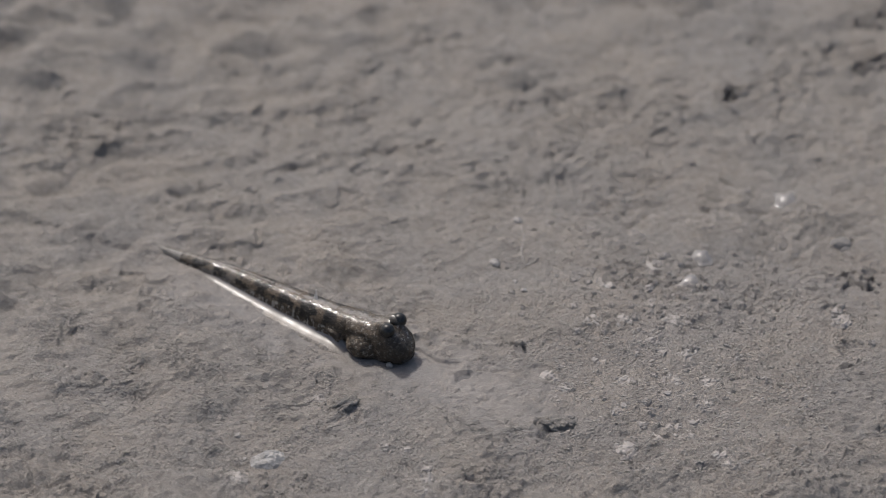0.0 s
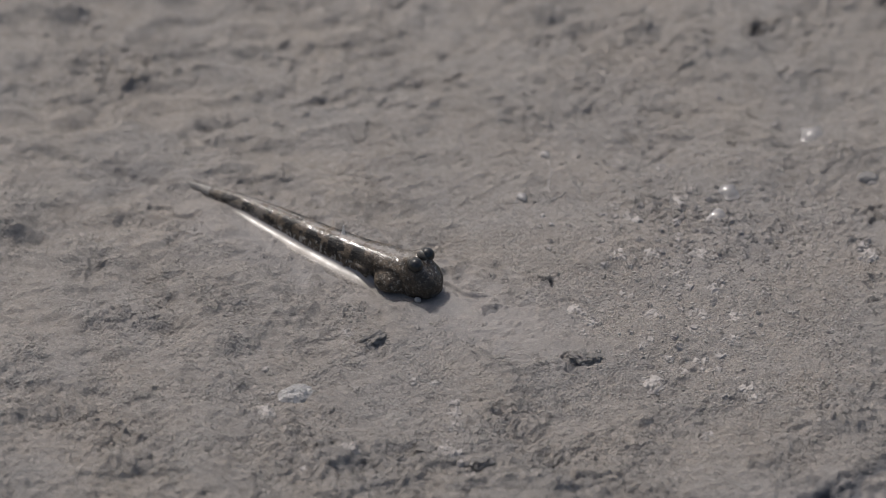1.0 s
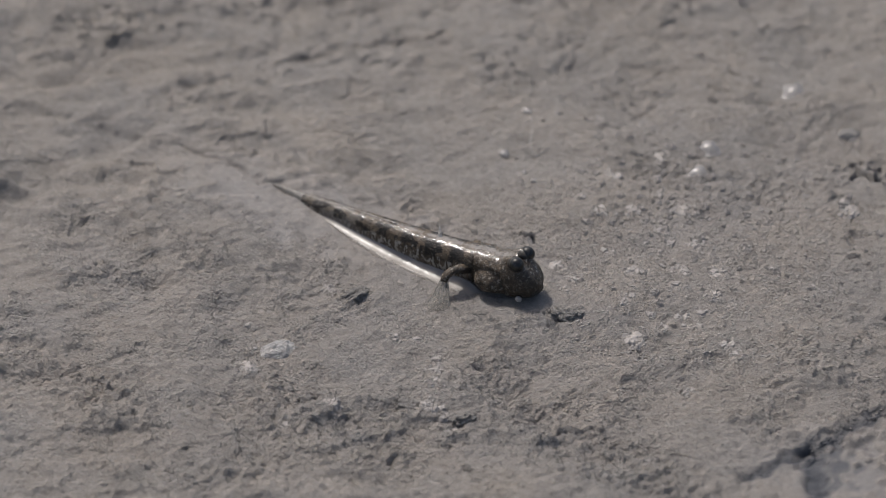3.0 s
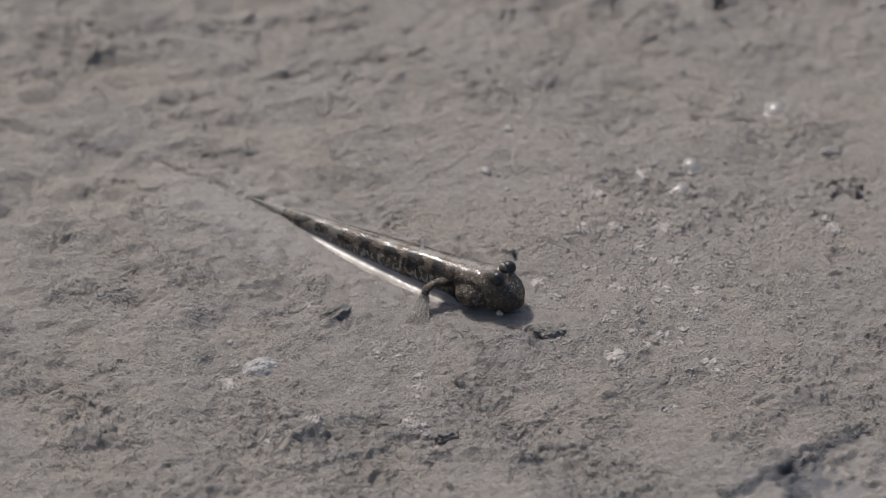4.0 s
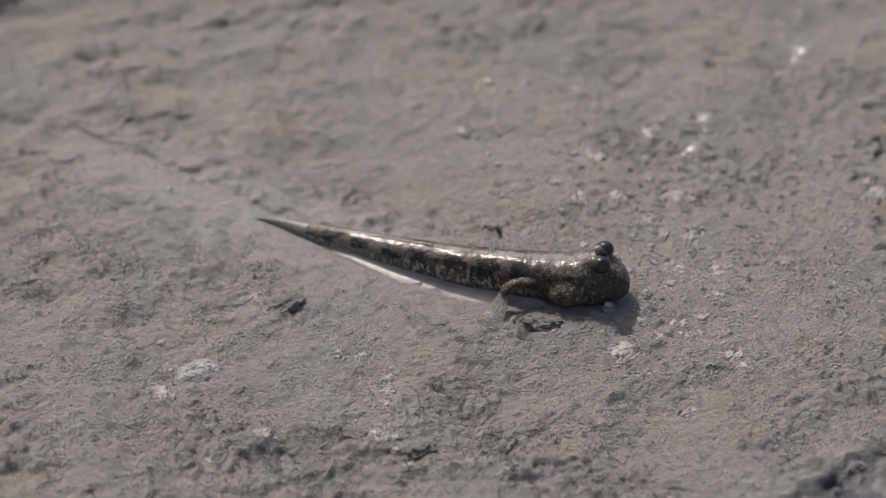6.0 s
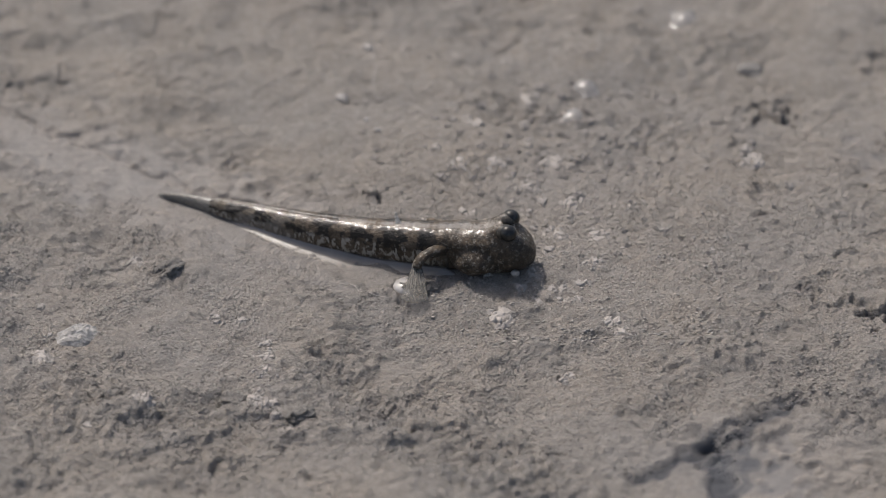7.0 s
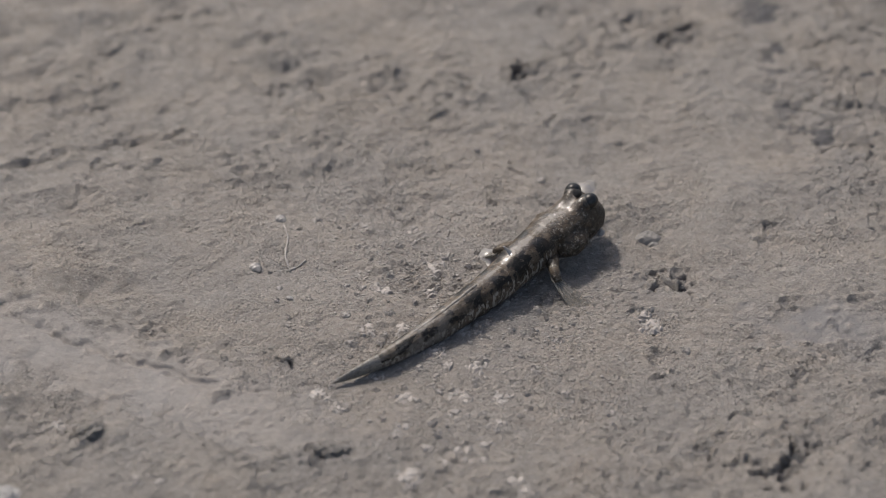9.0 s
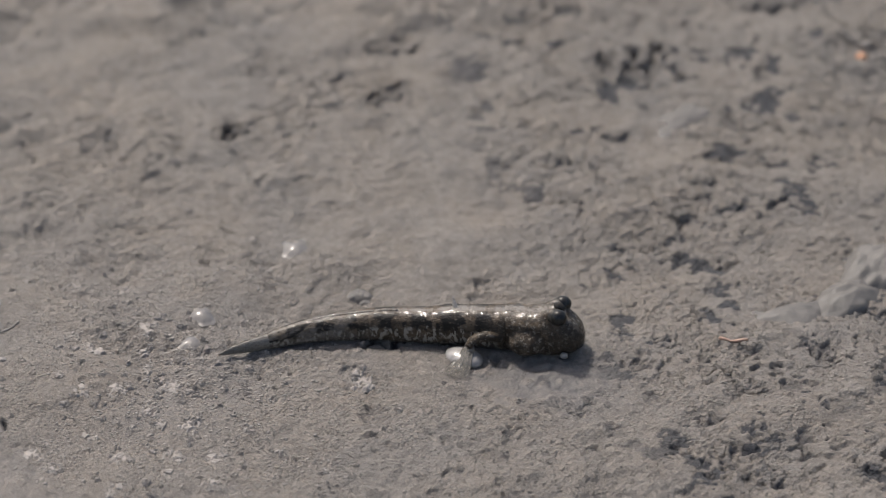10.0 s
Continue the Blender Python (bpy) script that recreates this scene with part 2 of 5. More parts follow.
def film_material():
    """Liquid mud that climbs the fish's flank."""
    n = Nodes("wet_mud_skirt")
    w = n.place()
    split = n.node("ShaderNodeSeparateXYZ")
    n.link(n.skin_place(), split.inputs[0])
    out = split.outputs[1]
    grit = n.noise(w, 1500.0, 4.0, 0.75)
    mud = n.mix(n.span(n.noise(w, 22.0, 5.0, 0.6), 0.32, 0.70), MUD_GREY, MUD_BROWN)
    edge = n.span(out, 0.42, 0.75)
    tone = n.mix(n.maths("MULTIPLY", edge, n.span(grit, 0.50, 0.70, 0.0, 0.7)), mud, MUD_PALE)
    # thin watery slurry against the skin
    tone = n.mix(n.span(out, 0.20, 0.46, 0.55, 0.0), tone, MUD_DARK)
    along = split.outputs[0]
    thick = n.maths("MULTIPLY", n.span(along, 17.0, 30.0), n.span(along, 80.0, 102.0, 1.0, 0.0))
    thick = n.maths("MULTIPLY", n.maths("MULTIPLY", thick, n.span(out, 0.46, 0.68, 1.0, 0.0)), n.span(n.noise(n.skin_place(), 0.12, 3.0), 0.35, 0.60, 0.22, 0.80))
    n.set(color=tone, rough=0.55, coat=thick, coat_rough=n.span(n.noise(w, 180.0, 3.0), 0.3, 0.7, 0.29, 0.40))
    ripple = n.node("ShaderNodeBump")
    ripple.inputs["Strength"].default_value, ripple.inputs["Distance"].default_value = 0.25, 0.0008
    n.link(n.noise(w, 260.0, 3.0, 0.55), ripple.inputs["Height"])
    n.link(ripple.outputs[0], n.shader.inputs["Coat Normal"])
    return n.bump((n.maths("MULTIPLY", grit, edge), 1.0, 0.0010), (n.maths("MULTIPLY", n.cells(w, 1100.0), n.maths("MULTIPLY", edge, -0.6)), 1.0, 0.0009)).material


def shell_material():
    n = Nodes("pale_glossy_shell")
    w = n.place()
    tone = n.mix(n.span(n.noise(w, 600.0, 3.0), 0.4, 0.65), (0.28, 0.26, 0.24), (0.16, 0.148, 0.136))
    n.set(color=tone, rough=0.35, coat=0.25, coat_rough=0.10)
    return n.material


MUD, CRUST, CLOD, FROTH, BUBBLE = mud_material(), crust_material(), clod_material(), froth_material(), bubble_material()
TAIL_SKIN = tail_material()


def bead_material():
    n = Nodes("water_bead_pale_glint")
    w = n.place()
    # muddy water, its bright reflection put into the pale tone
    tone = n.mix(n.span(n.noise(w, 300.0, 3.0), 0.35, 0.65), (0.34, 0.325, 0.31), (0.20, 0.188, 0.176))
    n.set(color=tone, rough=0.35, coat=1.0, coat_rough=0.09)
    return n.bump((n.noise(w, 350.0, 2.0), 0.5, 0.0008)).material


BEAD_SKIN = bead_material()


def cast_material():
    n = Nodes("glistening_mud_heap")
    w = n.place()
    tone = n.mix(n.span(n.noise(w, 120.0, 4.0), 0.3, 0.7), (0.105, 0.098, 0.091), (0.14, 0.13, 0.12))
    n.set(color=tone, rough=0.6, coat=0.05, coat_rough=0.10)
    return n.bump((n.noise(w, 500.0, 4.0, 0.6), 0.4, 0.0006)).material


def grain_material():
    n = Nodes("orange_sand_grain")
    w = n.place()
    tone = n.mix(n.span(n.noise(w, 900.0, 2.0), 0.3, 0.7), (0.55, 0.26, 0.14), (0.75, 0.45, 0.28))
    n.set(color=tone, rough=0.35)
    return n.material


def splinter_material():
    n = Nodes("pinkish_wood_splinter")
    w = n.place()
    tone = n.mix(n.span(n.noise(w, 700.0, 3.0), 0.3, 0.7), (0.34, 0.21, 0.15), (0.46, 0.31, 0.24))
    n.set(color=tone, rough=0.55)
    return n.material


CAST, ORANGE, SPLINTER = cast_material(), grain_material(), splinter_material()
HEAD_SKIN = fish_material("spotted_head_skin", True)
SKIN, EYE_BLACK, LID, FIN, FILM, SHELL = fish_material("mottled_fish_skin"), eye_material(), lid_material(), fin_material(), film_material(), shell_material()

# ---- the mud flat: one sheet, finely modelled where the fish crawls ----
X0, X1, Y0, Y1, STEP = -0.185, 0.36, -0.180, 0.225, 0.0005
xs = np.arange(X0, X1, STEP)
ys = np.arange(Y0, Y1, STEP)
GX, GY = np.meshgrid(xs, ys)


def rough_field(lo, hi, seed, slope=1.0, stretch=1.0):
    """Smooth random relief with wavelengths from lo to hi metres, of unit spread, on the fine sheet."""
    rng = np.random.default_rng(seed)
    rows, cols = len(ys), len(xs)
    spectrum = np.fft.rfft2(rng.standard_normal((rows, cols)))
    fy, fx = np.fft.fftfreq(rows, STEP)[:, None], np.fft.rfftfreq(cols, STEP)[None]
    f = np.hypot(fx * stretch, fy) + 1e-9
    keep = np.exp(-((f * lo) ** 2)) * (1 - np.exp(-((f * hi) ** 2))) * f ** -slope
    out = np.fft.irfft2(spectrum * keep, (rows, cols))
    return (out - out.mean()) / out.std()


def soft(v, a, b):
    t = np.clip((v - a) / (b - a), 0, 1)
    return t * t * (3 - 2 * t)


big = rough_field(0.03, 0.14, 11, 1.0, 1.5)
lump = rough_field(0.009, 0.035, 12, 1.0, 1.7)
knob = rough_field(0.0030, 0.010, 13, 1.0, 1.4)
grain = rough_field(0.0009, 0.0065, 14, 0.9, 1.15)
fractal = rough_field(0.0014, 0.045, 19, 1.35, 1.5)
craggy = rough_field(0.0012, 0.016, 22, 1.25, 1.3)
ridged = rough_field(0.004, 0.022, 23, 1.0, 1.3)
fray = rough_field(0.0016, 0.012, 20, 1.2, 1.2)
warp_x, warp_y = rough_field(0.005, 0.020, 15, 0.6), rough_field(0.005, 0.020, 16, 0.6)
where_rough = rough_field(0.04, 0.12, 17)
stain = rough_field(0.012, 0.05, 18)
# coarse towards the far left and the right, smooth where the fish crosses
left_side = soft(-GX, -0.03, 0.09) * soft(GY, -0.10, 0.02)
right_side = soft(GX + 0.25 * GY, 0.185, 0.245)
front = soft(-GY - 0.3 * GX, 0.02, 0.10)
coarse = 0.30 + 0.70 * np.clip(0.6 * left_side + right_side + 0.45 * soft(GY, 0.08, 0.16) + 0.45 * front, 0, 1)
coarse = coarse * (0.75 + 0.25 * where_rough.clip(-1.5, 1.5))
HEIGHT = 0.0011 * big + 0.00150 * coarse * (1 - 0.65 * right_side) * lump + 0.00032 * (0.35 + coarse * (1 - 0.8 * right_side) * (1 - 0.7 * left_side)) * knob
gritty = 0.6 + 0.4 * soft(-GY + 0.25 * GX, -0.03, 0.05)
HEIGHT += 0.00004 * gritty * grain + 0.00012 * gritty * np.clip(grain - 1.2, 0, 2)
# broken crags where the crust has been trodden, more of them near the front and at the far left
broken = soft(where_rough + 0.10 * front + 0.5 * ridged, 0.2, 1.8) * (1 - 0.6 * right_side) * (1 - 0.7 * left_side)
HEIGHT += 0.00030 * broken * craggy + 0.0007 * broken * (0.5 - np.abs(ridged)).clip(-1.0, 0.5)
lower = soft(-GY + 0.25 * GX + 0.02 * where_rough, -0.02, 0.05)
# soft ridges and troughs on the far left, drawn out along the shore
ridges = rough_field(0.014, 0.050, 24, 1.1, 1.9)
HEIGHT += 0.0010 * left_side * (0.6 - np.abs(ridges)).clip(-1.4, 0.6)


def strew(seed, count, lo, hi, tall, where, crisp=0.45, long=1.5):
    """Lumps of mud pressed together: radii from lo to hi metres, tall as a share of the radius, thickest where the field is high."""
    rng = np.random.default_rng(seed)
    px, py = rng.uniform(X0 + 0.006, X1 - 0.006, count), rng.uniform(Y0 + 0.006, Y1 - 0.006, count)
    i, j = ((px - X0) / STEP).astype(int), ((py - Y0) / STEP).astype(int)
    keep = rng.random(count) < where[j, i]
    size = lo * (hi / lo) ** (rng.random(count) ** 2.2)
    turn, stretch, rise = rng.normal(0, 0.4, count), rng.uniform(1.0, long, count), rng.uniform(0.6, 1.3, count)
    for k in np.flatnonzero(keep):
        n = int(size[k] * stretch[k] * 1.7 / STEP) + 1
        box = np.s_[max(j[k] - n, 0):j[k] + n + 1, max(i[k] - n, 0):i[k] + n + 1]
        dx, dy = GX[box] - px[k], GY[box] - py[k]
        c, d = math.cos(turn[k]), math.sin(turn[k])
        r = np.hypot((c * dx + d * dy) / stretch[k], c * dy - d * dx) / size[k] + 0.30 * fray[box]
        up = np.clip((1.15 - r) / crisp, 0, 1)
        HEIGHT[box] += tall * size[k] * rise[k] * up * up * (3 - 2 * up)


clumps = soft(where_rough + 0.7 * stain + 0.4 * fractal, -0.4, 1.6)
strew(51, 2600, 0.0030, 0.0085, 0.075, np.clip(0.10 + 0.30 * left_side + 0.12 * front + 0.12 * right_side, 0, 1), 0.8, 2.4)
strew(52, 12000, 0.0011, 0.0034, 0.13, clumps * np.clip(0.06 + 0.75 * lower * (1 - 0.5 * right_side) + 0.02 * left_side, 0, 1) * (1 - 0.8 * right_side), 0.55, 2.4)
strew(53, 42000, 0.0006, 0.0014, 0.27, (0.25 + 0.75 * clumps) * np.clip(0.10 + 0.75 * lower, 0, 1) * (1 - 0.93 * right_side), 0.6, 1.4)


def slabs(seed, cell, weight, step_up, gap):
    """Crust broken into tilted slabs: each stands at its own height, with a torn gap between neighbours."""
    rng = np.random.default_rng(seed)
    nx, ny = int((X1 - X0) / cell) + 4, int((Y1 - Y0) / (0.7 * cell)) + 4
    jx, jy, lift = rng.uniform(0.05, 0.95, (ny, nx)), rng.uniform(0.05, 0.95, (ny, nx)), rng.normal(0, 1, (ny, nx))
    lean_x, lean_y = rng.normal(0, 1, (ny, nx)), rng.normal(0, 1, (ny, nx))
    u = (GX - X0 + 0.20 * cell * warp_x + 0.10 * cell * fray) / cell + 1
    v = (GY - Y0 + 0.20 * cell * warp_y + 0.07 * cell * fray) / (0.7 * cell) + 1
    iu, iv = np.floor(u).astype(int), np.floor(v).astype(int)
    first, second = np.full(GX.shape, 9.0), np.full(GX.shape, 9.0)
    stand = np.zeros(GX.shape)
    for dj in (-1, 0, 1):
        for di in (-1, 0, 1):
            a, b = np.clip(iv + dj, 0, ny - 1), np.clip(iu + di, 0, nx - 1)
            ex, ey = u - (iu + di + jx[a, b]), v - (iv + dj + jy[a, b])
            far = np.hypot(ex, ey)
            nearer = far < first
            second = np.where(nearer, first, np.minimum(second, far))
            stand = np.where(nearer, lift[a, b] + 0.9 * lean_x[a, b] * ex + 0.9 * lean_y[a, b] * ey, stand)
            first = np.where(nearer, far, first)
    HEIGHT[:] += weight * (step_up * stand - gap * (1 - soft(second - first, 0.02, 0.26)))


slabs(61, 0.013, right_side * (0.55 + 0.45 * soft(where_rough, -1, 1)), 0.00035, 0.0005)
slabs(62, 0.0060, np.clip(0.12 * right_side + 0.25 * broken * front, 0, 1) * clumps, 0.00025, 0.0005)
WET_SHADE = np.zeros_like(HEIGHT)
FLUID = np.zeros_like(HEIGHT)
# dark wet mud shows in ragged spots in the torn ground
torn = soft(-(0.65 * craggy + 0.80 * fractal + 0.45 * stain + 0.25 * where_rough), 1.30, 1.75)
tear = torn * np.clip(right_side + 0.02 * front, 0, 1)
HEIGHT -= 0.0005 * tear
WET_SHADE = np.maximum(WET_SHADE, 0.85 * tear)
# the troughs on the far left have their shade painted in as darker colour
WET_SHADE = np.maximum(WET_SHADE, 0.40 * left_side * soft(np.abs(ridges) + 0.25 * fractal, 1.1, 2.0))


def pit(x, y, across, deep, turn, force=1.0):
    """A torn hollow: steep at its far lip, with a crumbled edge."""
    reach = 0.5 * max(across, deep) * 2.6 + 0.004
    i0, i1 = np.searchsorted(xs, (x - reach, x + reach))
    j0, j1 = np.searchsorted(ys, (y - reach, y + reach))
    if i1 - i0 < 3 or j1 - j0 < 3:
        return
    box = np.s_[j0:j1, i0:i1]
    a = radians(turn)
    size = min(across, deep)
    stray = 0.0006 + 0.26 * size
    dx, dy = GX[box] - x + stray * warp_x[box], GY[box] - y + stray * warp_y[box]
    u, v = (math.cos(a) * dx + math.sin(a) * dy) / (0.5 * across), (-math.sin(a) * dx + math.cos(a) * dy) / (0.5 * deep)
    # soft old hollows towards the far left, freshly torn ones elsewhere
    worn = float(soft(-x + 0.5 * y, -0.06, 0.06))
    r = np.hypot(u, v) + (0.24 - 0.14 * worn) * fray[box]
    depth = force * min(0.0024, 0.00030 + 0.17 * size) * (1 - 0.35 * worn)
    hollow = 1 - soft(r, 0.25 - 0.25 * worn, 1.20 + 0.35 * worn)
    lip = np.exp(-((r - 1.3) / 0.32) ** 2) * soft(v, -0.4, 0.7)
    HEIGHT[box] += -depth * hollow + 0.4 * depth * lip
    # the pit's floor is coloured dark: wet mud, with its shade painted in
    WET_SHADE[box] = np.maximum(WET_SHADE[box], (1 - soft(r, 0.20, 1.15)) * min(1.0, 0.20 + 0.42 * force) * (1 - 0.65 * worn))


def crease(x0, y0, x1, y1, width, depth, wet=0.0):
    """A line pressed or split into the mud, wandering a little."""
    d = Vector((x1 - x0, y1 - y0))
    length = d.length
    u = ((GX - x0) * d.x + (GY - y0) * d.y) / length
    v = (-(GX - x0) * d.y + (GY - y0) * d.x) / length + 0.0009 * warp_x
    on = soft(u, -0.004, 0.004) * (1 - soft(u, length - 0.004, length + 0.004))
    near = np.exp(-((v / width) ** 2))
    HEIGHT[:] += on * (-depth * near + (0.30 if wet < 0.5 else 0.08) * depth * np.exp(-(((np.abs(v) - 1.9 * width) / (0.8 * width)) ** 2)))
    WET_SHADE[:] = np.maximum(WET_SHADE, wet * on * np.exp(-((v / (1.25 * width)) ** 2)))


def calm(x, y, across, deep, turn, force, wet=0.0):
    """A patch where the mud is liquid and has settled smooth."""
    a = radians(turn)
    dx, dy = GX - x + 0.004 * warp_x, GY - y + 0.004 * warp_y
    r = np.hypot((math.cos(a) * dx + math.sin(a) * dy) / (0.5 * across), (-math.sin(a) * dx + math.cos(a) * dy) / (0.5 * deep))
    k = force * (1 - soft(r, 0.0, 1.7))
    HEIGHT[:] = HEIGHT * (1 - 0.80 * k) - 0.0004 * k
    FLUID[:] = np.maximum(FLUID, k)
    WET_SHADE[:] = np.maximum(WET_SHADE, wet * k)


# liquid mud beside the fish's first resting place and along its way
calm(-0.045, -0.015, 0.15, 0.034, -33, 0.85)
calm(-0.004, -0.038, 0.11, 0.036, -30, 0.95)
calm(0.030, -0.060, 0.060, 0.022, -20, 0.3)
calm(0.090, -0.010, 0.10, 0.026, 38, 0.3)
calm(0.150, 0.012, 0.12, 0.030, -8, 0.3)
pit(-0.1161, 0.1653, 0.0101, 0.0059, 0, 1.0)
pit(-0.1303, 0.1198, 0.0091, 0.0072, 15, 1.0)
pit(-0.1336, 0.1267, 0.0030, 0.0098, 0, 1.0)
pit(-0.0749, 0.1414, 0.0121, 0.0052, 0, 1.0)
pit(-0.0137, 0.1458, 0.0121, 0.0046, 0, 1.0)
pit(0.0081, 0.1454, 0.0081, 0.0033, 0, 1.0)
pit(-0.0227, 0.1070, 0.0081, 0.0059, 0, 1.0)
pit(-0.0412, 0.1074, 0.0181, 0.0033, 0, 1.0)
pit(-0.0503, 0.0970, 0.0028, 0.0164, 0, 1.0)
pit(-0.0593, 0.0816, 0.0181, 0.0046, 0, 1.0)
pit(-0.0779, 0.0881, 0.0101, 0.0039, 0, 1.0)
pit(-0.1000, 0.0708, 0.0121, 0.0039, 0, 1.0)
pit(-0.0223, 0.0713, 0.0081, 0.0085, 0, 1.0)
pit(-0.0283, 0.0567, 0.0101, 0.0059, 0, 1.0)
pit(0.1105, 0.1216, 0.0089, 0.0078, 0, 2.0)
pit(0.1206, 0.1582, 0.0036, 0.0131, 0, 1.0)
pit(0.1636, 0.1676, 0.0081, 0.0098, 0, 1.0)
pit(0.1618, 0.1413, 0.0121, 0.0082, 0, 1.0)
pit(0.1357, 0.1358, 0.0040, 0.0065, 0, 1.0)
pit(0.1183, 0.0953, 0.0040, 0.0052, 0, 1.0)
pit(0.1065, 0.0704, 0.0048, 0.0039, 0, 1.0)
pit(0.1001, 0.0562, 0.0052, 0.0059, 0, 1.0)
pit(0.0309, 0.1153, 0.0101, 0.0046, 0, 1.0)
pit(0.0464, 0.1145, 0.0060, 0.0052, 0, 1.0)
pit(0.0606, 0.0765, 0.0028, 0.0059, 0, 1.0)
pit(-0.1410, 0.1025, 0.0101, 0.0052, 0, 1.0)
pit(-0.1496, 0.0837, 0.0081, 0.0046, 0, 1.0)
pit(-0.0924, 0.0947, 0.0060, 0.0078, 0, 1.0)
pit(-0.1111, 0.1012, 0.0101, 0.0065, 0, 1.0)
pit(-0.1294, -0.0293, 0.0040, 0.0098, 0, 1.0)
pit(-0.1258, -0.0463, 0.0048, 0.0098, 0, 1.0)
pit(-0.1127, -0.0515, 0.0181, 0.0052, 23, 1.0)
pit(-0.1005, -0.0597, 0.0121, 0.0039, 0, 1.0)
pit(-0.1115, 0.0107, 0.0101, 0.0046, 0, 1.0)
pit(-0.0960, -0.0038, 0.0101, 0.0072, 0, 1.0)
pit(-0.0798, -0.0111, 0.0081, 0.0046, 0, 1.0)
pit(-0.1306, -0.1080, 0.0060, 0.0046, 0, 1.0)
pit(-0.0428, -0.0611, 0.0048, 0.0046, 0, 1.0)
pit(-0.0249, -0.0682, 0.0101, 0.0052, 0, 1.0)
pit(0.0127, -0.0444, 0.0070, 0.0046, 30, 1.0)
pit(0.0317, -0.0296, 0.0032, 0.0078, 0, 2.0)
pit(-0.1054, -0.0952, 0.0060, 0.0059, 0, 1.0)
pit(-0.1261, -0.0248, 0.0081, 0.0098, 0, 1.0)
pit(-0.1211, -0.0537, 0.0181, 0.0052, 19, 1.0)
pit(-0.1063, -0.0486, 0.0101, 0.0039, 0, 1.0)
pit(-0.0884, -0.0111, 0.0060, 0.0046, 0, 1.0)
pit(-0.1029, 0.0066, 0.0181, 0.0072, -15, 1.0)
pit(-0.0700, 0.0253, 0.0141, 0.0065, 15, 1.0)
pit(-0.0591, 0.0355, 0.0101, 0.0065, 43, 1.0)
pit(0.0068, -0.1424, 0.0101, 0.0046, 23, 1.0)
pit(-0.0090, -0.1242, 0.0060, 0.0039, 0, 1.0)
pit(-0.0492, -0.1202, 0.0081, 0.0052, 0, 1.0)
pit(-0.0864, -0.1255, 0.0081, 0.0052, 0, 1.0)
pit(-0.1218, -0.1507, 0.0081, 0.0046, 0, 1.0)
pit(-0.1300, -0.1122, 0.0060, 0.0039, 0, 1.0)
pit(-0.0314, -0.1338, 0.0060, 0.0072, 0, 1.0)
pit(0.0137, -0.1592, 0.0060, 0.0046, 0, 1.0)
pit(0.0478, -0.1402, 0.0101, 0.0039, 0, 1.0)
pit(0.0848, -0.1503, 0.0060, 0.0039, 0, 1.0)
pit(0.1515, 0.0110, 0.0121, 0.0079, 0, 1.0)
pit(0.1587, 0.0145, 0.0044, 0.0111, 0, 1.6)
pit(0.1485, -0.0249, 0.0040, 0.0111, 0, 1.0)
pit(0.1470, -0.0443, 0.0032, 0.0059, 0, 1.0)
pit(0.1612, -0.0727, 0.0071, 0.0052, -43, 1.0)
pit(0.0164, -0.0988, 0.0081, 0.0059, 0, 1.0)
pit(0.0361, -0.1296, 0.0081, 0.0033, 0, 1.0)
pit(-0.1062, -0.0196, 0.0040, 0.0046, 0, 1.0)
pit(-0.0717, -0.0351, 0.0081, 0.0039, 0, 1.0)
pit(-0.0099, 0.1500, 0.0102, 0.0044, 0, 1.0)
pit(0.0351, 0.1172, 0.0102, 0.0039, 0, 1.0)
pit(0.0647, 0.1153, 0.0061, 0.0028, 0, 1.0)
pit(0.2071, 0.1204, 0.0102, 0.0044, 0, 1.0)
pit(0.1855, 0.0362, 0.0041, 0.0083, 0, 1.0)
pit(0.1915, -0.0017, 0.0085, 0.0055, 0, 1.0)
pit(0.1480, -0.0380, 0.0051, 0.0044, 0, 1.0)
pit(0.1502, -0.0123, 0.0027, 0.0083, 0, 1.0)
pit(0.1943, -0.0360, 0.0041, 0.0066, 0, 1.0)
pit(0.1901, -0.0733, 0.0075, 0.0121, 0, 1.6)
pit(0.1746, -0.0553, 0.0068, 0.0039, 0, 1.0)
pit(0.1845, -0.0837, 0.0152, 0.0099, 0, 1.0)
pit(0.0420, -0.0763, 0.0061, 0.0099, 0, 1.0)
pit(0.1699, 0.1678, 0.0070, 0.0086, 0, 1.0)
pit(0.1236, 0.1610, 0.0035, 0.0114, 0, 1.0)
pit(0.1942, 0.1727, 0.0158, 0.0040, 0, 1.0)
pit(0.2065, 0.1646, 0.0088, 0.0069, 0, 1.0)
pit(0.2150, 0.1817, 0.0106, 0.0069, 43, 1.0)
pit(0.2457, 0.1559, 0.0141, 0.0126, -43, 1.5)
pit(0.2612, 0.1775, 0.0053, 0.0057, 0, 1.0)
pit(0.2839, 0.1473, 0.0042, 0.0069, 0, 1.0)
pit(0.2736, 0.1214, 0.0106, 0.0057, -43, 1.0)
pit(0.2942, 0.1270, 0.0028, 0.0069, 0, 1.0)
pit(0.2278, 0.1208, 0.0025, 0.0114, 43, 1.0)
pit(0.2365, 0.1131, 0.0088, 0.0057, 0, 1.0)
pit(0.2138, 0.1014, 0.0088, 0.0040, 0, 1.0)
pit(0.2451, 0.0796, 0.0053, 0.0046, 0, 1.0)
pit(0.2544, 0.0703, 0.0070, 0.0057, 0, 1.0)
pit(0.2615, 0.0792, 0.0070, 0.0057, 0, 1.0)
pit(0.2840, 0.0787, 0.0070, 0.0046, 0, 1.0)
pit(0.2764, 0.0609, 0.0070, 0.0040, 0, 1.0)
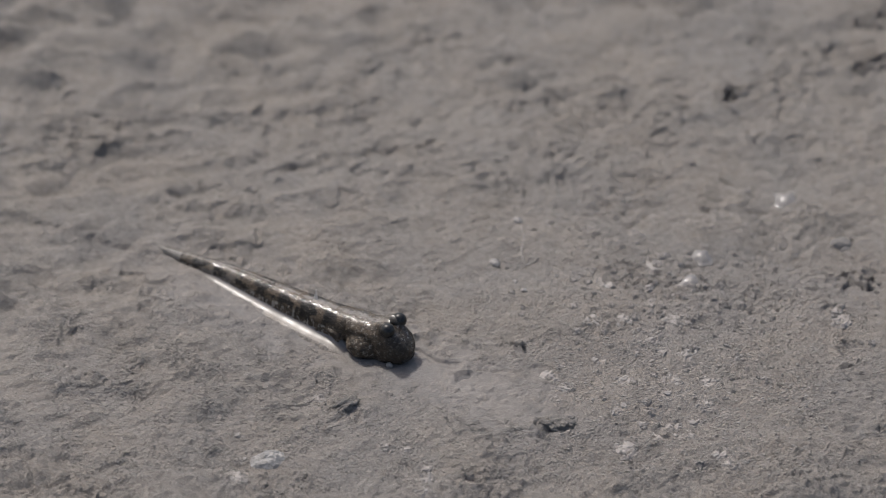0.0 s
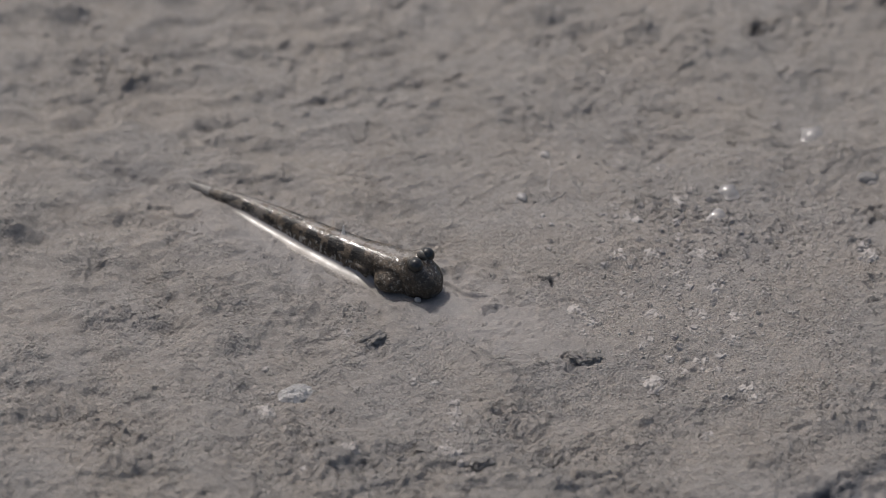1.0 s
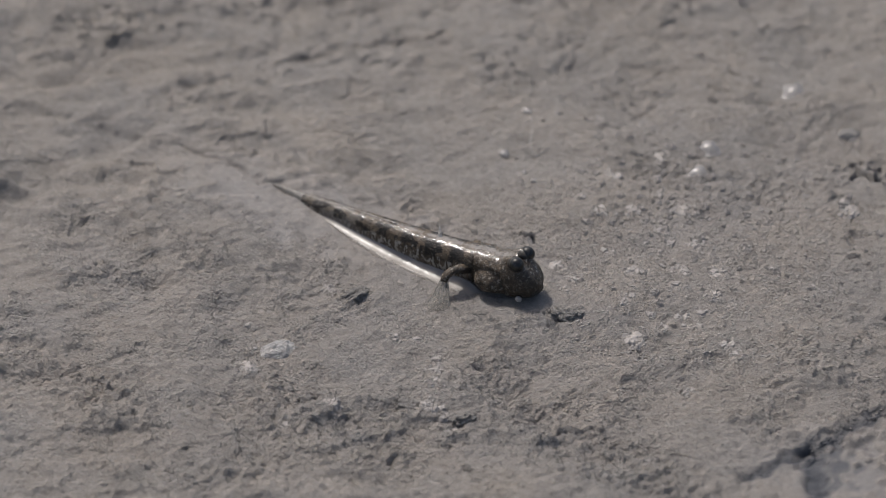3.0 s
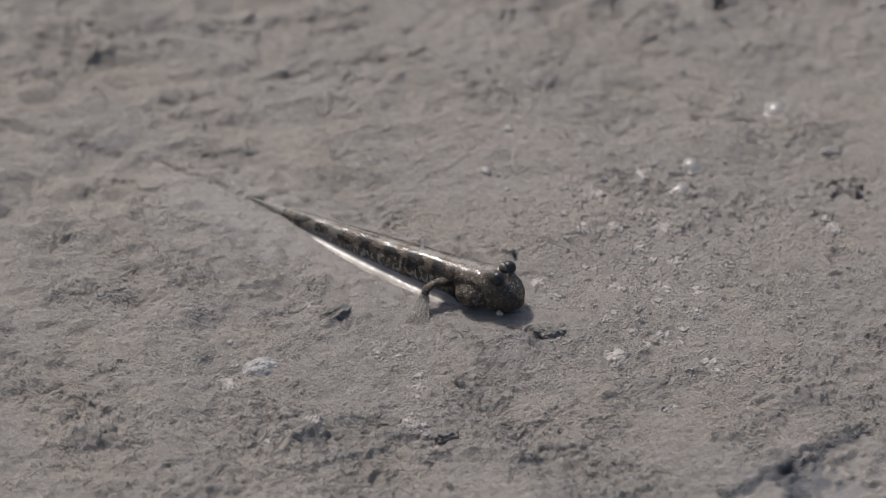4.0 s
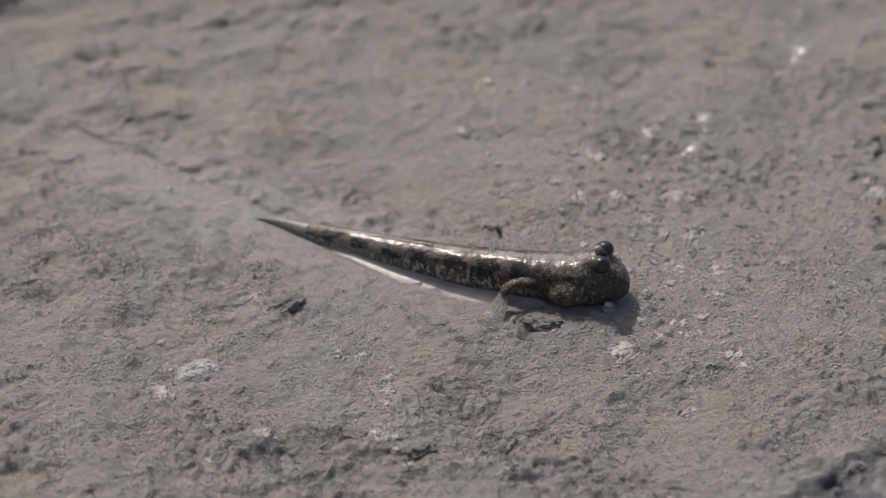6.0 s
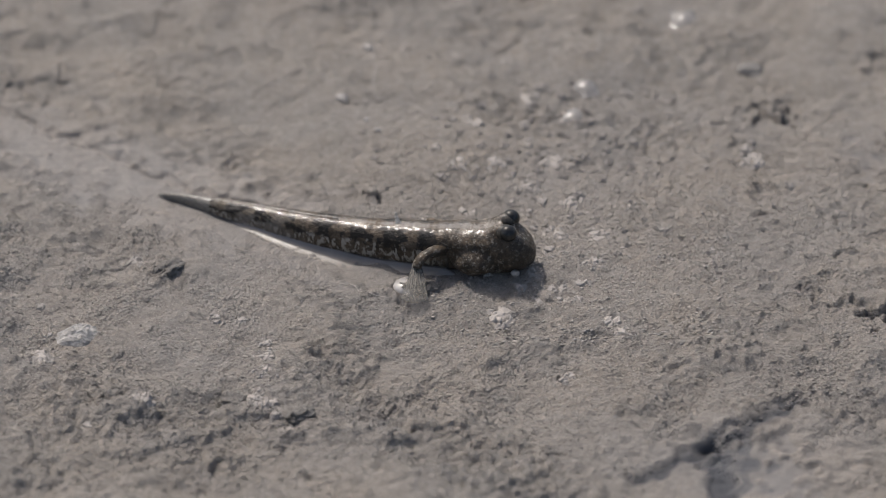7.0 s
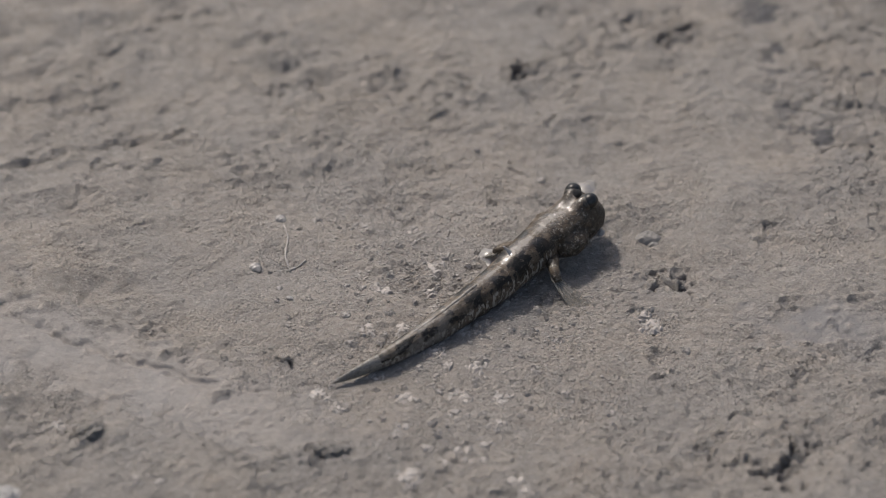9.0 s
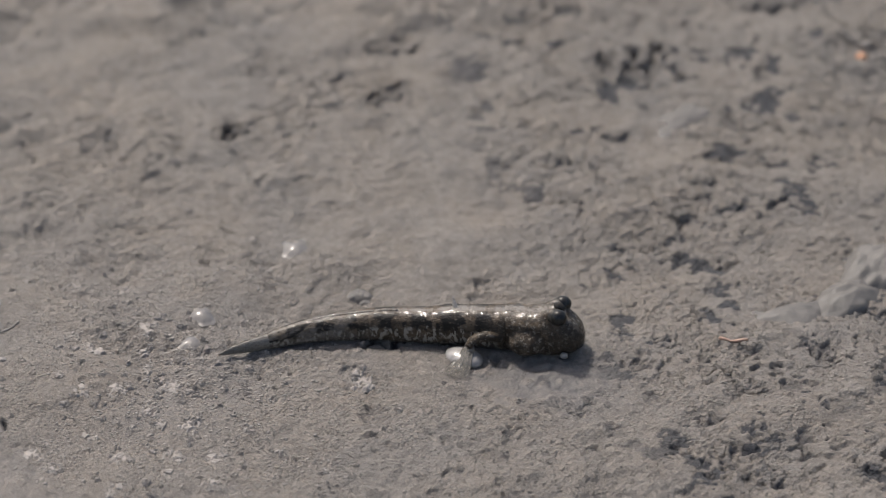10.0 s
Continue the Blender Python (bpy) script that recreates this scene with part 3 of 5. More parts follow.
pit(0.2488, 0.0556, 0.0053, 0.0057, 0, 1.0)
pit(0.2427, 0.0572, 0.0035, 0.0040, 0, 1.0)
pit(0.2462, 0.0424, 0.0028, 0.0029, 0, 1.0)
pit(0.2646, 0.0479, 0.0088, 0.0057, -30, 1.0)
pit(0.2050, -0.0147, 0.0123, 0.0057, 0, 1.0)
pit(0.2214, -0.0350, 0.0053, 0.0029, 0, 1.0)
pit(0.2146, -0.0306, 0.0053, 0.0040, 0, 1.0)
pit(0.2550, -0.0344, 0.0088, 0.0040, 0, 1.0)
pit(0.2666, -0.0205, 0.0106, 0.0069, 0, 1.0)
pit(0.2842, -0.0209, 0.0106, 0.0057, 0, 1.0)
pit(0.2930, -0.0010, 0.0070, 0.0069, 0, 1.0)
pit(0.2826, -0.0422, 0.0106, 0.0057, 0, 1.0)
pit(0.2655, -0.0573, 0.0106, 0.0069, 0, 1.0)
pit(0.2439, -0.0666, 0.0106, 0.0034, 0, 1.0)
pit(0.1712, -0.0411, 0.0035, 0.0046, 0, 1.0)
pit(0.2113, 0.0009, 0.0053, 0.0040, 0, 1.0)
pit(0.2452, -0.0483, 0.0088, 0.0046, 0, 1.0)
pit(0.2383, -0.0198, 0.0070, 0.0046, 0, 1.0)
pit(0.2322, -0.0054, 0.0088, 0.0057, 0, 1.0)
pit(0.2679, -0.0033, 0.0106, 0.0057, 0, 1.0)
pit(0.2187, -0.0222, 0.0070, 0.0051, 0, 1.0)
pit(0.2763, -0.0092, 0.0070, 0.0057, 0, 1.0)

pit(-0.0352, 0.0409, 0.0061, 0.0027, 0, 1.1)
pit(0.1791, -0.0807, 0.0123, 0.0066, 0, 1.1)
pit(0.2249, 0.1856, 0.0128, 0.0041, 0, 1.1)
pit(0.2883, 0.1855, 0.0160, 0.0055, 0, 1.1)
pit(0.2568, -0.0100, 0.0070, 0.0046, 0, 1.1)
pit(0.2188, -0.0473, 0.0048, 0.0041, 0, 1.1)
pit(0.2606, -0.0542, 0.0112, 0.0078, 0, 1.1)
pit(0.2821, -0.0492, 0.0054, 0.0037, 0, 1.1)
pit(0.2947, -0.0468, 0.0064, 0.0041, 0, 1.1)
pit(0.2623, 0.1115, 0.0048, 0.0028, 0, 1.1)
pit(0.3205, 0.1268, 0.0048, 0.0046, 0, 1.1)
pit(0.2394, 0.0210, 0.0038, 0.0032, 0, 1.1)
pit(0.1797, -0.0235, 0.0029, 0.0028, 0, 1.1)
pit(0.1239, -0.0474, 0.0026, 0.0028, 0, 1.1)
pit(-0.0847, -0.1467, 0.0036, 0.0037, 0, 1.1)
pit(-0.0606, 0.0275, 0.0073, 0.0037, 0, 1.1)
pit(-0.0768, 0.0239, 0.0044, 0.0042, 0, 1.1)
pit(0.0885, -0.1117, 0.0025, 0.0026, 0, 1.1)
pit(0.1694, -0.0759, 0.0044, 0.0031, 0, 1.1)

# the ground lies smooth round the pool
calm(0.140, -0.155, 0.085, 0.060, 0, 0.6)
# wet mud where the fish comes to rest, the fish's shadow coloured in with it
calm(0.199, -0.011, 0.050, 0.022, -5, 0.9, 0.60)

# a long drag mark, the fish's own trail, and the splits round the pool
crease(-0.0631, 0.0725, -0.0423, 0.0775, 0.0018, 0.0016)
crease(-0.0423, 0.0775, 0.0046, 0.0888, 0.0018, 0.0016)
crease(-0.110, 0.052, -0.060, 0.062, 0.0030, 0.0008)
crease(-0.1543, 0.0466, -0.0922, 0.0236, 0.0016, 0.0008)
crease(-0.0922, 0.0236, -0.0280, -0.0188, 0.0012, 0.0010)
crease(-0.0280, -0.0188, 0.0111, -0.0395, 0.0012, 0.0010)
crease(0.0217, -0.0409, 0.0303, -0.0435, 0.0009, 0.0006, 0.3)
crease(0.0303, -0.0435, 0.0440, -0.0395, 0.0010, 0.0005)
crease(0.1061, -0.1622, 0.1298, -0.1438, 0.0030, 0.0018, 0.85)
crease(0.1250, -0.1440, 0.1340, -0.1440, 0.0026, 0.0020, 0.95)
crease(0.1325, -0.1440, 0.1578, -0.1229, 0.0034, 0.0016, 0.80)
crease(0.1315, -0.1440, 0.1330, -0.1850, 0.0042, 0.0022, 0.95)


def hollow_pool(x, y, across, deep, depth, wet):
    """A shallow scoop of dark wet mud with soft banks."""
    r = np.hypot((GX - x + 0.0035 * warp_x) / (0.5 * across), (GY - y + 0.0035 * warp_y) / (0.5 * deep)) + 0.10 * lump
    k = 1 - soft(r, 0.35, 1.15)
    HEIGHT[:] = HEIGHT * (1 - 0.75 * k) - depth * k
    FLUID[:] = np.maximum(FLUID, 0.8 * k)
    WET_SHADE[:] = np.maximum(WET_SHADE, wet * k * (0.9 + 0.10 * np.clip(-fray, -1.0, 1)))


hollow_pool(0.1400, -0.1510, 0.020, 0.034, 0.0018, 0.80)
hollow_pool(0.1500, -0.1570, 0.034, 0.036, 0.0012, 0.50)


def ground_at(x, y):
    """The height of the mud at a place."""
    i = min(max(int(round((x - X0) / STEP)), 0), len(xs) - 1)
    j = min(max(int(round((y - Y0) / STEP)), 0), len(ys) - 1)
    return float(HEIGHT[j, i])


def build_mud():
    grow = 0.004 * 1.32 ** np.arange(46)
    far = np.cumsum(grow)
    ax = np.concatenate([X0 - far[::-1], xs, xs[-1] + far])
    ay = np.concatenate([Y0 - far[::-1], ys, ys[-1] + far])
    px, py = np.meshgrid(ax, ay)
    pad = len(far)
    edge = np.exp(-np.arange(1, pad + 1) / 7.0)
    z, wet, fluid = (np.pad(a, pad, mode="edge") for a in (HEIGHT, WET_SHADE, FLUID))
    fade_x = np.concatenate([edge[::-1], np.ones(len(xs)), edge])
    fade_y = np.concatenate([edge[::-1], np.ones(len(ys)), edge])
    fade = fade_y[:, None] * fade_x[None]
    z, wet, fluid = z * fade, wet * fade, fluid * fade
    rows, cols = z.shape
    index = np.arange(rows * cols).reshape(rows, cols)
    quads = np.stack([index[:-1, :-1], index[:-1, 1:], index[1:, 1:], index[1:, :-1]], -1).reshape(-1, 4)
    mesh = bpy.data.meshes.new("mud_flat")
    mesh.vertices.add(rows * cols)
    mesh.vertices.foreach_set("co", np.stack([px, py, z], -1).astype(np.float32).ravel())
    mesh.loops.add(quads.size)
    mesh.loops.foreach_set("vertex_index", quads.astype(np.int32).ravel())
    mesh.polygons.add(len(quads))
    mesh.polygons.foreach_set("loop_start", np.arange(0, quads.size, 4, dtype=np.int32))
    mesh.polygons.foreach_set("use_smooth", np.ones(len(quads), dtype=bool))
    for name, values in (("wet", wet), ("fluid", fluid), ("beyond", 1 - np.clip(fade, 0, 1))):
        mesh.attributes.new(name, "FLOAT", "POINT").data.foreach_set("value", values.astype(np.float32).ravel())
    mesh.update(calc_edges=True)
    mesh.materials.append(MUD)
    return tagged(new("ground", mesh), "grey-brown wet tidal mud flat with pits and cracks", "mud", kind="structure")


build_mud()


# ---- making parts ----
def part(name, bm, material, parent=None, label="", flat=False):
    """Links a bmesh as one mesh object, under a thing or part if one is given."""
    mesh = bpy.data.meshes.new(name)
    bm.normal_update()
    bm.to_mesh(mesh)
    bm.free()
    if not flat:
        mesh.polygons.foreach_set("use_smooth", np.ones(len(mesh.polygons), dtype=bool))
    mesh.materials.append(material)
    ob = new(name, mesh)
    if parent:
        ob.parent = parent
    return tagged(ob, label) if label else ob


def sheet(rings, closed_round=True, caps=(False, False), uv=None, apart=0):
    """A bmesh through rings of points; uv: rings of (along, round) for the skin map; apart: rings before this one stand loose."""
    bm = bmesh.new()
    layer = bm.loops.layers.uv.new("skin") if uv else None
    made = [[bm.verts.new(p) for p in ring] for ring in rings]
    spot = {}
    if uv:
        for ring, marks in zip(made, uv):
            for v, m in zip(ring, marks):
                spot[v] = m
    count = len(rings[0])
    for step, (a, b) in enumerate(zip(made, made[1:]), 1):
        if step == apart:
            continue
        for k in range(count if closed_round else count - 1):
            bm.faces.new((a[k], a[(k + 1) % count], b[(k + 1) % count], b[k]))
    if caps[0]:
        bm.faces.new(made[0][::-1])
    if caps[1]:
        bm.faces.new(made[-1])
    if uv:
        for face in bm.faces:
            for loop in face.loops:
                loop[layer].uv = spot[loop.vert]
    return bm


def ball(radius, stretch=(1, 1, 1), segments=20, rings=12, at=(0, 0, 0)):
    bm = bmesh.new()
    bmesh.ops.create_uvsphere(bm, u_segments=segments, v_segments=rings, radius=radius)
    for v in bm.verts:
        v.co = Vector((v.co.x * stretch[0], v.co.y * stretch[1], v.co.z * stretch[2])) + Vector(at)
    return bm


# ---- the mudskipper ----
LENGTH = 0.118
STATIONS = (0.0, 0.012, 0.03, 0.06, 0.10, 0.15, 0.20, 0.26, 0.35, 0.45, 0.55, 0.65, 0.74, 0.81, 0.87, 1.0)
HALF_WIDTH = (1.4, 4.4, 6.0, 7.0, 7.5, 7.7, 7.0, 6.1, 5.5, 5.0, 4.5, 3.9, 3.3, 2.7, 1.8, 0.5)
ABOVE = (1.0, 3.8, 5.6, 6.9, 7.3, 7.2, 6.9, 6.5, 6.1, 5.7, 5.3, 4.8, 4.2, 3.6, 2.7, 1.2)
BELOW = (2.0, 4.2, 5.6, 6.8, 7.4, 7.7, 7.6, 7.2, 6.6, 6.0, 5.3, 4.5, 3.6, 2.9, 2.5, 2.4)
ROUND = 44


def section(s, shrink=1.0):
    """Points round the fish at s (0 snout, 1 tail tip), in the plane across it, with their skin marks in millimetres."""
    w, top, low = (np.interp(s, STATIONS, v) / 1000 * shrink for v in (HALF_WIDTH, ABOVE, BELOW))
    points, marks = [], []
    for k in range(ROUND):
        a = 2 * math.pi * k / ROUND
        side, up = math.sin(a), math.cos(a)
        y = w * math.copysign(abs(side) ** 0.85, side)
        z = (top if up > 0 else low) * math.copysign(abs(up) ** 0.9, up)
        # swollen gill covers, a flat brow and the mouth's crease
        swell = math.hypot((s - 0.152) / 0.048, (up + 0.22) / 0.55)
        y *= 1 + 0.30 * (1 - soft(swell, 0.55, 1.15)) - 0.10 * math.exp(-(((swell - 1.25) / 0.20) ** 2)) * (1 if abs(up) < 0.9 and s > 0.05 else 0)
        gill = math.exp(-(((s - 0.212) / 0.010) ** 2)) * math.exp(-(((up + 0.2) / 0.6) ** 2))
        y *= 1 - 0.20 * gill
        lips = math.exp(-(((up + 0.38 + 2.0 * s) / 0.10) ** 2)) * (1 - soft(s, 0.07, 0.10))
        y, z = y * (1 - 0.10 * lips), z * (1 - 0.05 * lips)
        brow = math.exp(-(((s - 0.080) / 0.037) ** 2) - ((abs(y) - 0.0029) / 0.0027) ** 2) if up > 0 else 0.0
        z += 0.0039 * brow
        bumpy = 1 + 0.030 * noise.noise(Vector((s * 34, 2.2 * side, 2.2 * up))) + 0.016 * noise.noise(Vector((s * 90, 5 * side, 5 * up)))
        y, z = y * bumpy, z * bumpy
        points.append((y, z))
        around = min(a, 2 * math.pi - a) / math.pi
        marks.append((s * 118, around * 20 + (0.0 if a < math.pi else 0.0)))
    return points, marks


def tube(s_from, s_to, origin, steps, tuck=0.0):
    """A stretch of the fish between two stations, in the space of a joint at origin, with a neck tucked into the stretch before it."""
    rings, uv = [], []
    collar = 3 if tuck else 0
    stops = [(s, 1.0) for s in np.linspace(s_from, s_to, steps)]
    if tuck:
        stops += [(s_to + 0.003, 0.994), (s_to + 0.008, 0.988)]
        stops = [(s_from - tuck, 0.84), (s_from - tuck * 0.5, 0.92), (s_from + 0.002, 0.97)] + stops
    for s, shrink in stops:
        points, marks = section(max(s, 0.0), shrink)
        x = (origin - s) * LENGTH
        rings.append([(x, y, z) for y, z in points])
        uv.append(marks)
    return rings, uv, collar


HEAD_JOINT, NECK, TAIL_BASE, JOINTS = 0.11, 0.215, 0.85, 34
fish = new("mudskipper")
tagged(fish, "small brown mottled mudskipper crawling over wet mud", "fish")


def build_head():
    rings, uv, _ = tube(0.0, NECK, HEAD_JOINT, 44)
    for s, shrink in ((NECK + 0.004, 0.985), (NECK + 0.007, 0.95), (NECK + 0.008, 0.88)):
        points, marks = section(s, shrink)
        rings.append([((HEAD_JOINT - s) * LENGTH, y, z) for y, z in points])
        uv.append(marks)
    head = part("head", sheet(rings, caps=(True, False), uv=uv), HEAD_SKIN, fish, "blunt rounded mottled head with swollen cheeks")
    for side in (1, -1):
        x, y, z = (HEAD_JOINT - 0.072) * LENGTH, side * 0.0031, 0.0088
        part("eyelid", ball(0.0028, (1.10, 0.98, 0.92), 28, 18, at=(x - 0.0004, y - side * 0.0002, z - 0.0007)), LID, head)
        part("eye", ball(0.0026, (1.05, 0.98, 1.0), 28, 18, at=(x + 0.0006, y + side * 0.0006, z - 0.0002)), EYE_BLACK, head, "bulging glossy black eye")
    part("lip", ball(0.0030, (0.7, 1.35, 0.35), at=((HEAD_JOINT - 0.018) * LENGTH, 0, -0.0026)), LID, head)
    part("water_drop", ball(0.0013, (1.0, 0.8, 0.8), at=((HEAD_JOINT - 0.045) * LENGTH, -0.0064, -0.0040)), FROTH, head, "pale clinging water drop")
    return head


def skirt(s_from, s_to, origin, side):
    """The meniscus of wet mud that climbs the fish's flank; its foot sinks into the mud."""
    rings, uv = [], []
    for s in np.linspace(s_from - 0.006, s_to + 0.006, 9):
        w = np.interp(s, STATIONS, HALF_WIDTH) / 1000
        full = float(soft(s, 0.13, 0.24) * (1 - soft(s, 0.70, 0.90)))
        slim = 1 - 0.62 * float(soft(s, 0.45, 0.88))
        tall = 0.0015 * (1 + 0.35 * noise.noise(Vector((s * 9, side * 3.0, 0.5))))
        reach = 0.00145 + 0.0006 * noise.noise(Vector((s * 7, 4.0, side)))
        ring, marks = [], []
        for k in range(23):
            a = k / 22
            out = -0.0012 + 0.0100 * slim * a ** 1.3
            up = full * (0.0005 + tall * slim * math.exp(-max(out, -0.0004) / (reach * slim))) - 0.0038 * float(soft(a, 0.56, 1.05)) - 0.0022 * (1 - full)
            ring.append(((origin - s) * LENGTH, side * (0.90 * w + out + 0.0004), up))
            marks.append((s * 118, a))
        rings.append(ring)
        uv.append(marks)
    if side > 0:
        rings, uv = [ring[::-1] for ring in rings], [m[::-1] for m in uv]
    return sheet(rings, closed_round=False, uv=uv)


def build_body():
    segments = []
    edges = np.linspace(NECK, TAIL_BASE, JOINTS + 1)
    for a, b in zip(edges, edges[1:]):
        middle = (a + b) / 2
        rings, uv, collar = tube(a, b, middle, 5, tuck=0.012)
        seg = part("body_segment", sheet(rings, uv=uv, apart=collar), SKIN, fish)
        segments.append((middle, seg))
    return segments


def blade(s_from, s_to, origin, height, lean, ragged, tag):
    """A thin folded fin along the back."""
    rings, uv = [], []
    rng = random.Random(tag)
    for k, s in enumerate(np.linspace(s_from, s_to, 9)):
        u = k / 8
        top = np.interp(s, STATIONS, ABOVE) / 1000
        h = height * math.sin(math.pi * min(1, 0.12 + 0.88 * u)) ** 0.6 * (1 - ragged * rng.random())
        x = (origin - s) * LENGTH
        wide = 0.0007 + 0.4 * h
        rings.append([(x, -wide, top - 0.0006), (x - h * 0.4, lean * h - 0.0002, top + h), (x - h * 0.4, lean * h + 0.0002, top + h), (x, wide, top - 0.0006)])
        uv.append([(s * 118, m) for m in (0.8, 0.1, 0.1, 0.8)])
    return sheet(rings, caps=(True, True), uv=uv)


def tail_piece(s_from, s_to, origin):
    """A stretch of the upright tail fin, thin, with a rounded end."""
    rings, uv = [], []
    for s in np.linspace(s_from - 0.012, s_to + 0.004, 9):
        tuck = 1 - 0.16 * float(soft(s_from + 0.002 - s, 0.0, 0.014))
        u = (s - TAIL_BASE) / (1 - TAIL_BASE)
        h = tuck * (0.0028 - 0.0011 * min(1, max(0, u))) * math.sqrt(max(0.03, 1 - max(0.0, u - 0.15) ** 2 / 0.74))
        w = tuck * (0.0017 * (1 - min(1, max(0, u))) ** 1.4 + 0.0003)
        x = (origin - s) * LENGTH
        ring, marks = [], []
        for k in range(12):
            a = 2 * math.pi * k / 12
            ring.append((x, w * math.sin(a), h * math.cos(a)))
            marks.append((s * 118, 6 * math.cos(a)))
        rings.append(ring)
        uv.append(marks)
    return sheet(rings, caps=(True, True), uv=uv)


def build_fin(side):
    """A pectoral fin: a muscular arm bent at the elbow, and a fan of rays that lies on the mud. Its shoulder is at the origin."""
    path = [Vector((0.0006, -side * 0.0010, 0)), Vector((-0.0018, side * 0.0014, 0.0008)), Vector((-0.0036, side * 0.0032, 0.0009)), Vector((-0.0047, side * 0.0046, 0.0001)), Vector((-0.0050, side * 0.0058, -0.0014))]
    sizes = (0.0027, 0.0022, 0.0018, 0.0016, 0.0012)
    path = [Vector((p.x * 1.2, p.y * 1.25, p.z)) for p in path]
    rings, uv = [], []
    for k, (p, r) in enumerate(zip(path, sizes)):
        d = (path[min(k + 1, 4)] - path[max(k - 1, 0)]).normalized()
        across = d.cross(Vector((1, 0, 0.3))).normalized()
        other = d.cross(across)
        rings.append([tuple(p + across * r * 0.8 * math.cos(t) + other * r * math.sin(t)) for t in np.linspace(0, 2 * math.pi, 13)[:-1]])
        uv.append([(8 + k * 2.5, 4.0 + min(t, 12 - t) * 0.8) for t in range(12)])
    arm = part("pectoral_fin", sheet(rings, caps=(True, True), uv=uv), SKIN, fish, "stubby bent pectoral fin arm")
    fan_rings, fan_uv = [], []
    root = path[-1]
    spread = np.linspace(-1.0, 1.0, 21)
    for u in np.linspace(0, 1, 9):
        top, low, marks = [], [], []
        for q, a in enumerate(spread):
            length = 0.0112 * (1 - 0.15 * a * a + 0.07 * math.sin(q * 2.3) * math.sin(q * 0.9 + 1)) * u
            ang = a * 0.46 - 0.06
            x = root.x + math.sin(-ang) * length - 0.0012 * a * (1 - u)
            y = root.y + side * (math.cos(ang) * length - 0.0022 * (1 - u))
            z = root.z + 0.0012 * (1 - u) ** 2 - 0.0043 * (1 - (1 - u) ** 1.7) + 0.00010 * math.cos(q * math.pi) * u
            top.append((x, y, z))
            low.append((x, y, z - 0.0008 * (1 - u) - 0.00012))
            marks.append((u * 9, q * 0.8))
        fan_rings.append(top + low[::-1])
        fan_uv.append(marks + marks[::-1])
    if side > 0:
        fan_rings, fan_uv = [r[::-1] for r in fan_rings], [m[::-1] for m in fan_uv]
    bm = sheet(fan_rings, caps=(True, True), uv=fan_uv)
    bmesh.ops.recalc_face_normals(bm, faces=bm.faces[:])
    part("fin_fan", bm, FIN, arm, "spread translucent rayed fin")
    return arm


HEAD = build_head()
BODY = build_body()
SKIRTS = []
skirt_edges = np.linspace(0.14, 0.90, 24)
for a, b in zip(skirt_edges, skirt_edges[1:]):
    for side in (-1,):
        SKIRTS.append(((a + b) / 2, part("wet_skirt", skirt(a, b, (a + b) / 2, side), FILM, fish, "glistening rim of wet mud")))


def spike(s, origin, tall):
    """The thin folded tip of the front fin, leaning back and away."""
    rings = []
    top = np.interp(s, STATIONS, ABOVE) / 1000
    for k in range(7):
        u = k / 6
        r = 0.0007 * (1 - 0.8 * u)
        at = Vector(((origin - s) * LENGTH - 0.0012 * u, 0.0022 * u, top - 0.0006 + tall * u))
        rings.append([(at.x + 1.6 * r * math.cos(t), at.y + 0.5 * r * math.sin(t), at.z) for t in np.linspace(0, 2 * math.pi, 11)[:-1]])
    return sheet(rings, caps=(True, True))


part("dorsal_fin", spike(0.345, BODY[6][0], 0.0034), FROTH, BODY[6][1], "pale folded tip of the front dorsal fin")
for k, (s0, s1) in enumerate(((0.50, 0.565), (0.56, 0.63), (0.625, 0.695), (0.69, 0.75))):
    middle, seg = min(BODY, key=lambda b: abs(b[0] - (s0 + s1) / 2))
    part("dorsal_fin", blade(s0, s1, middle, 0.0005 - 0.0001 * k, 0.12, 0.10, 5 + k), SKIN, seg, "folded rear dorsal fin")
TAIL = []
tail_edges = (0.85, 0.89, 0.925, 0.96, 1.0)
for a, b in zip(tail_edges, tail_edges[1:]):
    TAIL.append(((a + b) / 2, part("tail_fin", tail_piece(a, b, (a + b) / 2), TAIL_SKIN, fish, "narrow rayed tail fin")))
FINS = [(side, build_fin(side)) for side in (1, -1)]

BEAD = part("water_bead", ball(0.0044, (1.45, 1.0, 0.55), 28, 18), BEAD_SKIN, fish, "bead of water by the fin, its glint coloured pale")

# the lens is focused a little in front of the fish's head, where its base lies on the mud
NEARER = 0.030
cam.data.dof.use_dof = True
cam.data.dof.focus_object = fish
cam.data.dof.aperture_fstop = 8.0

# ---- how the fish moves: seconds, snout x and y, height of head and tail, and the way it points at seven stations from snout to tail ----
SWIM = []
POINTS = np.array((0.06, 0.22, 0.38, 0.54, 0.70, 0.86, 1.0))


def swim(t, x, y, head, tail, *turns):
    SWIM.append((t, x, y, head, tail, *turns))


swim(0, -0.0051, -0.0368, 0.0042, -0.0012, -34, -32, -37, -40, -36, -33, -31)
swim(0.5, -0.0053, -0.0363, 0.0042, -0.0012, -34, -32, -37, -40, -36, -33, -31)
swim(1, -0.0048, -0.0370, 0.0042, -0.0012, -33, -31, -37, -41, -37, -33, -30)
swim(1.5, -0.0044, -0.0364, 0.0042, -0.0012, -32, -30, -37, -40, -37, -33, -29)
swim(1.6, -0.0039, -0.0403, 0.0048, -0.0007, -34, -30, -36, -39, -36, -36, -36)
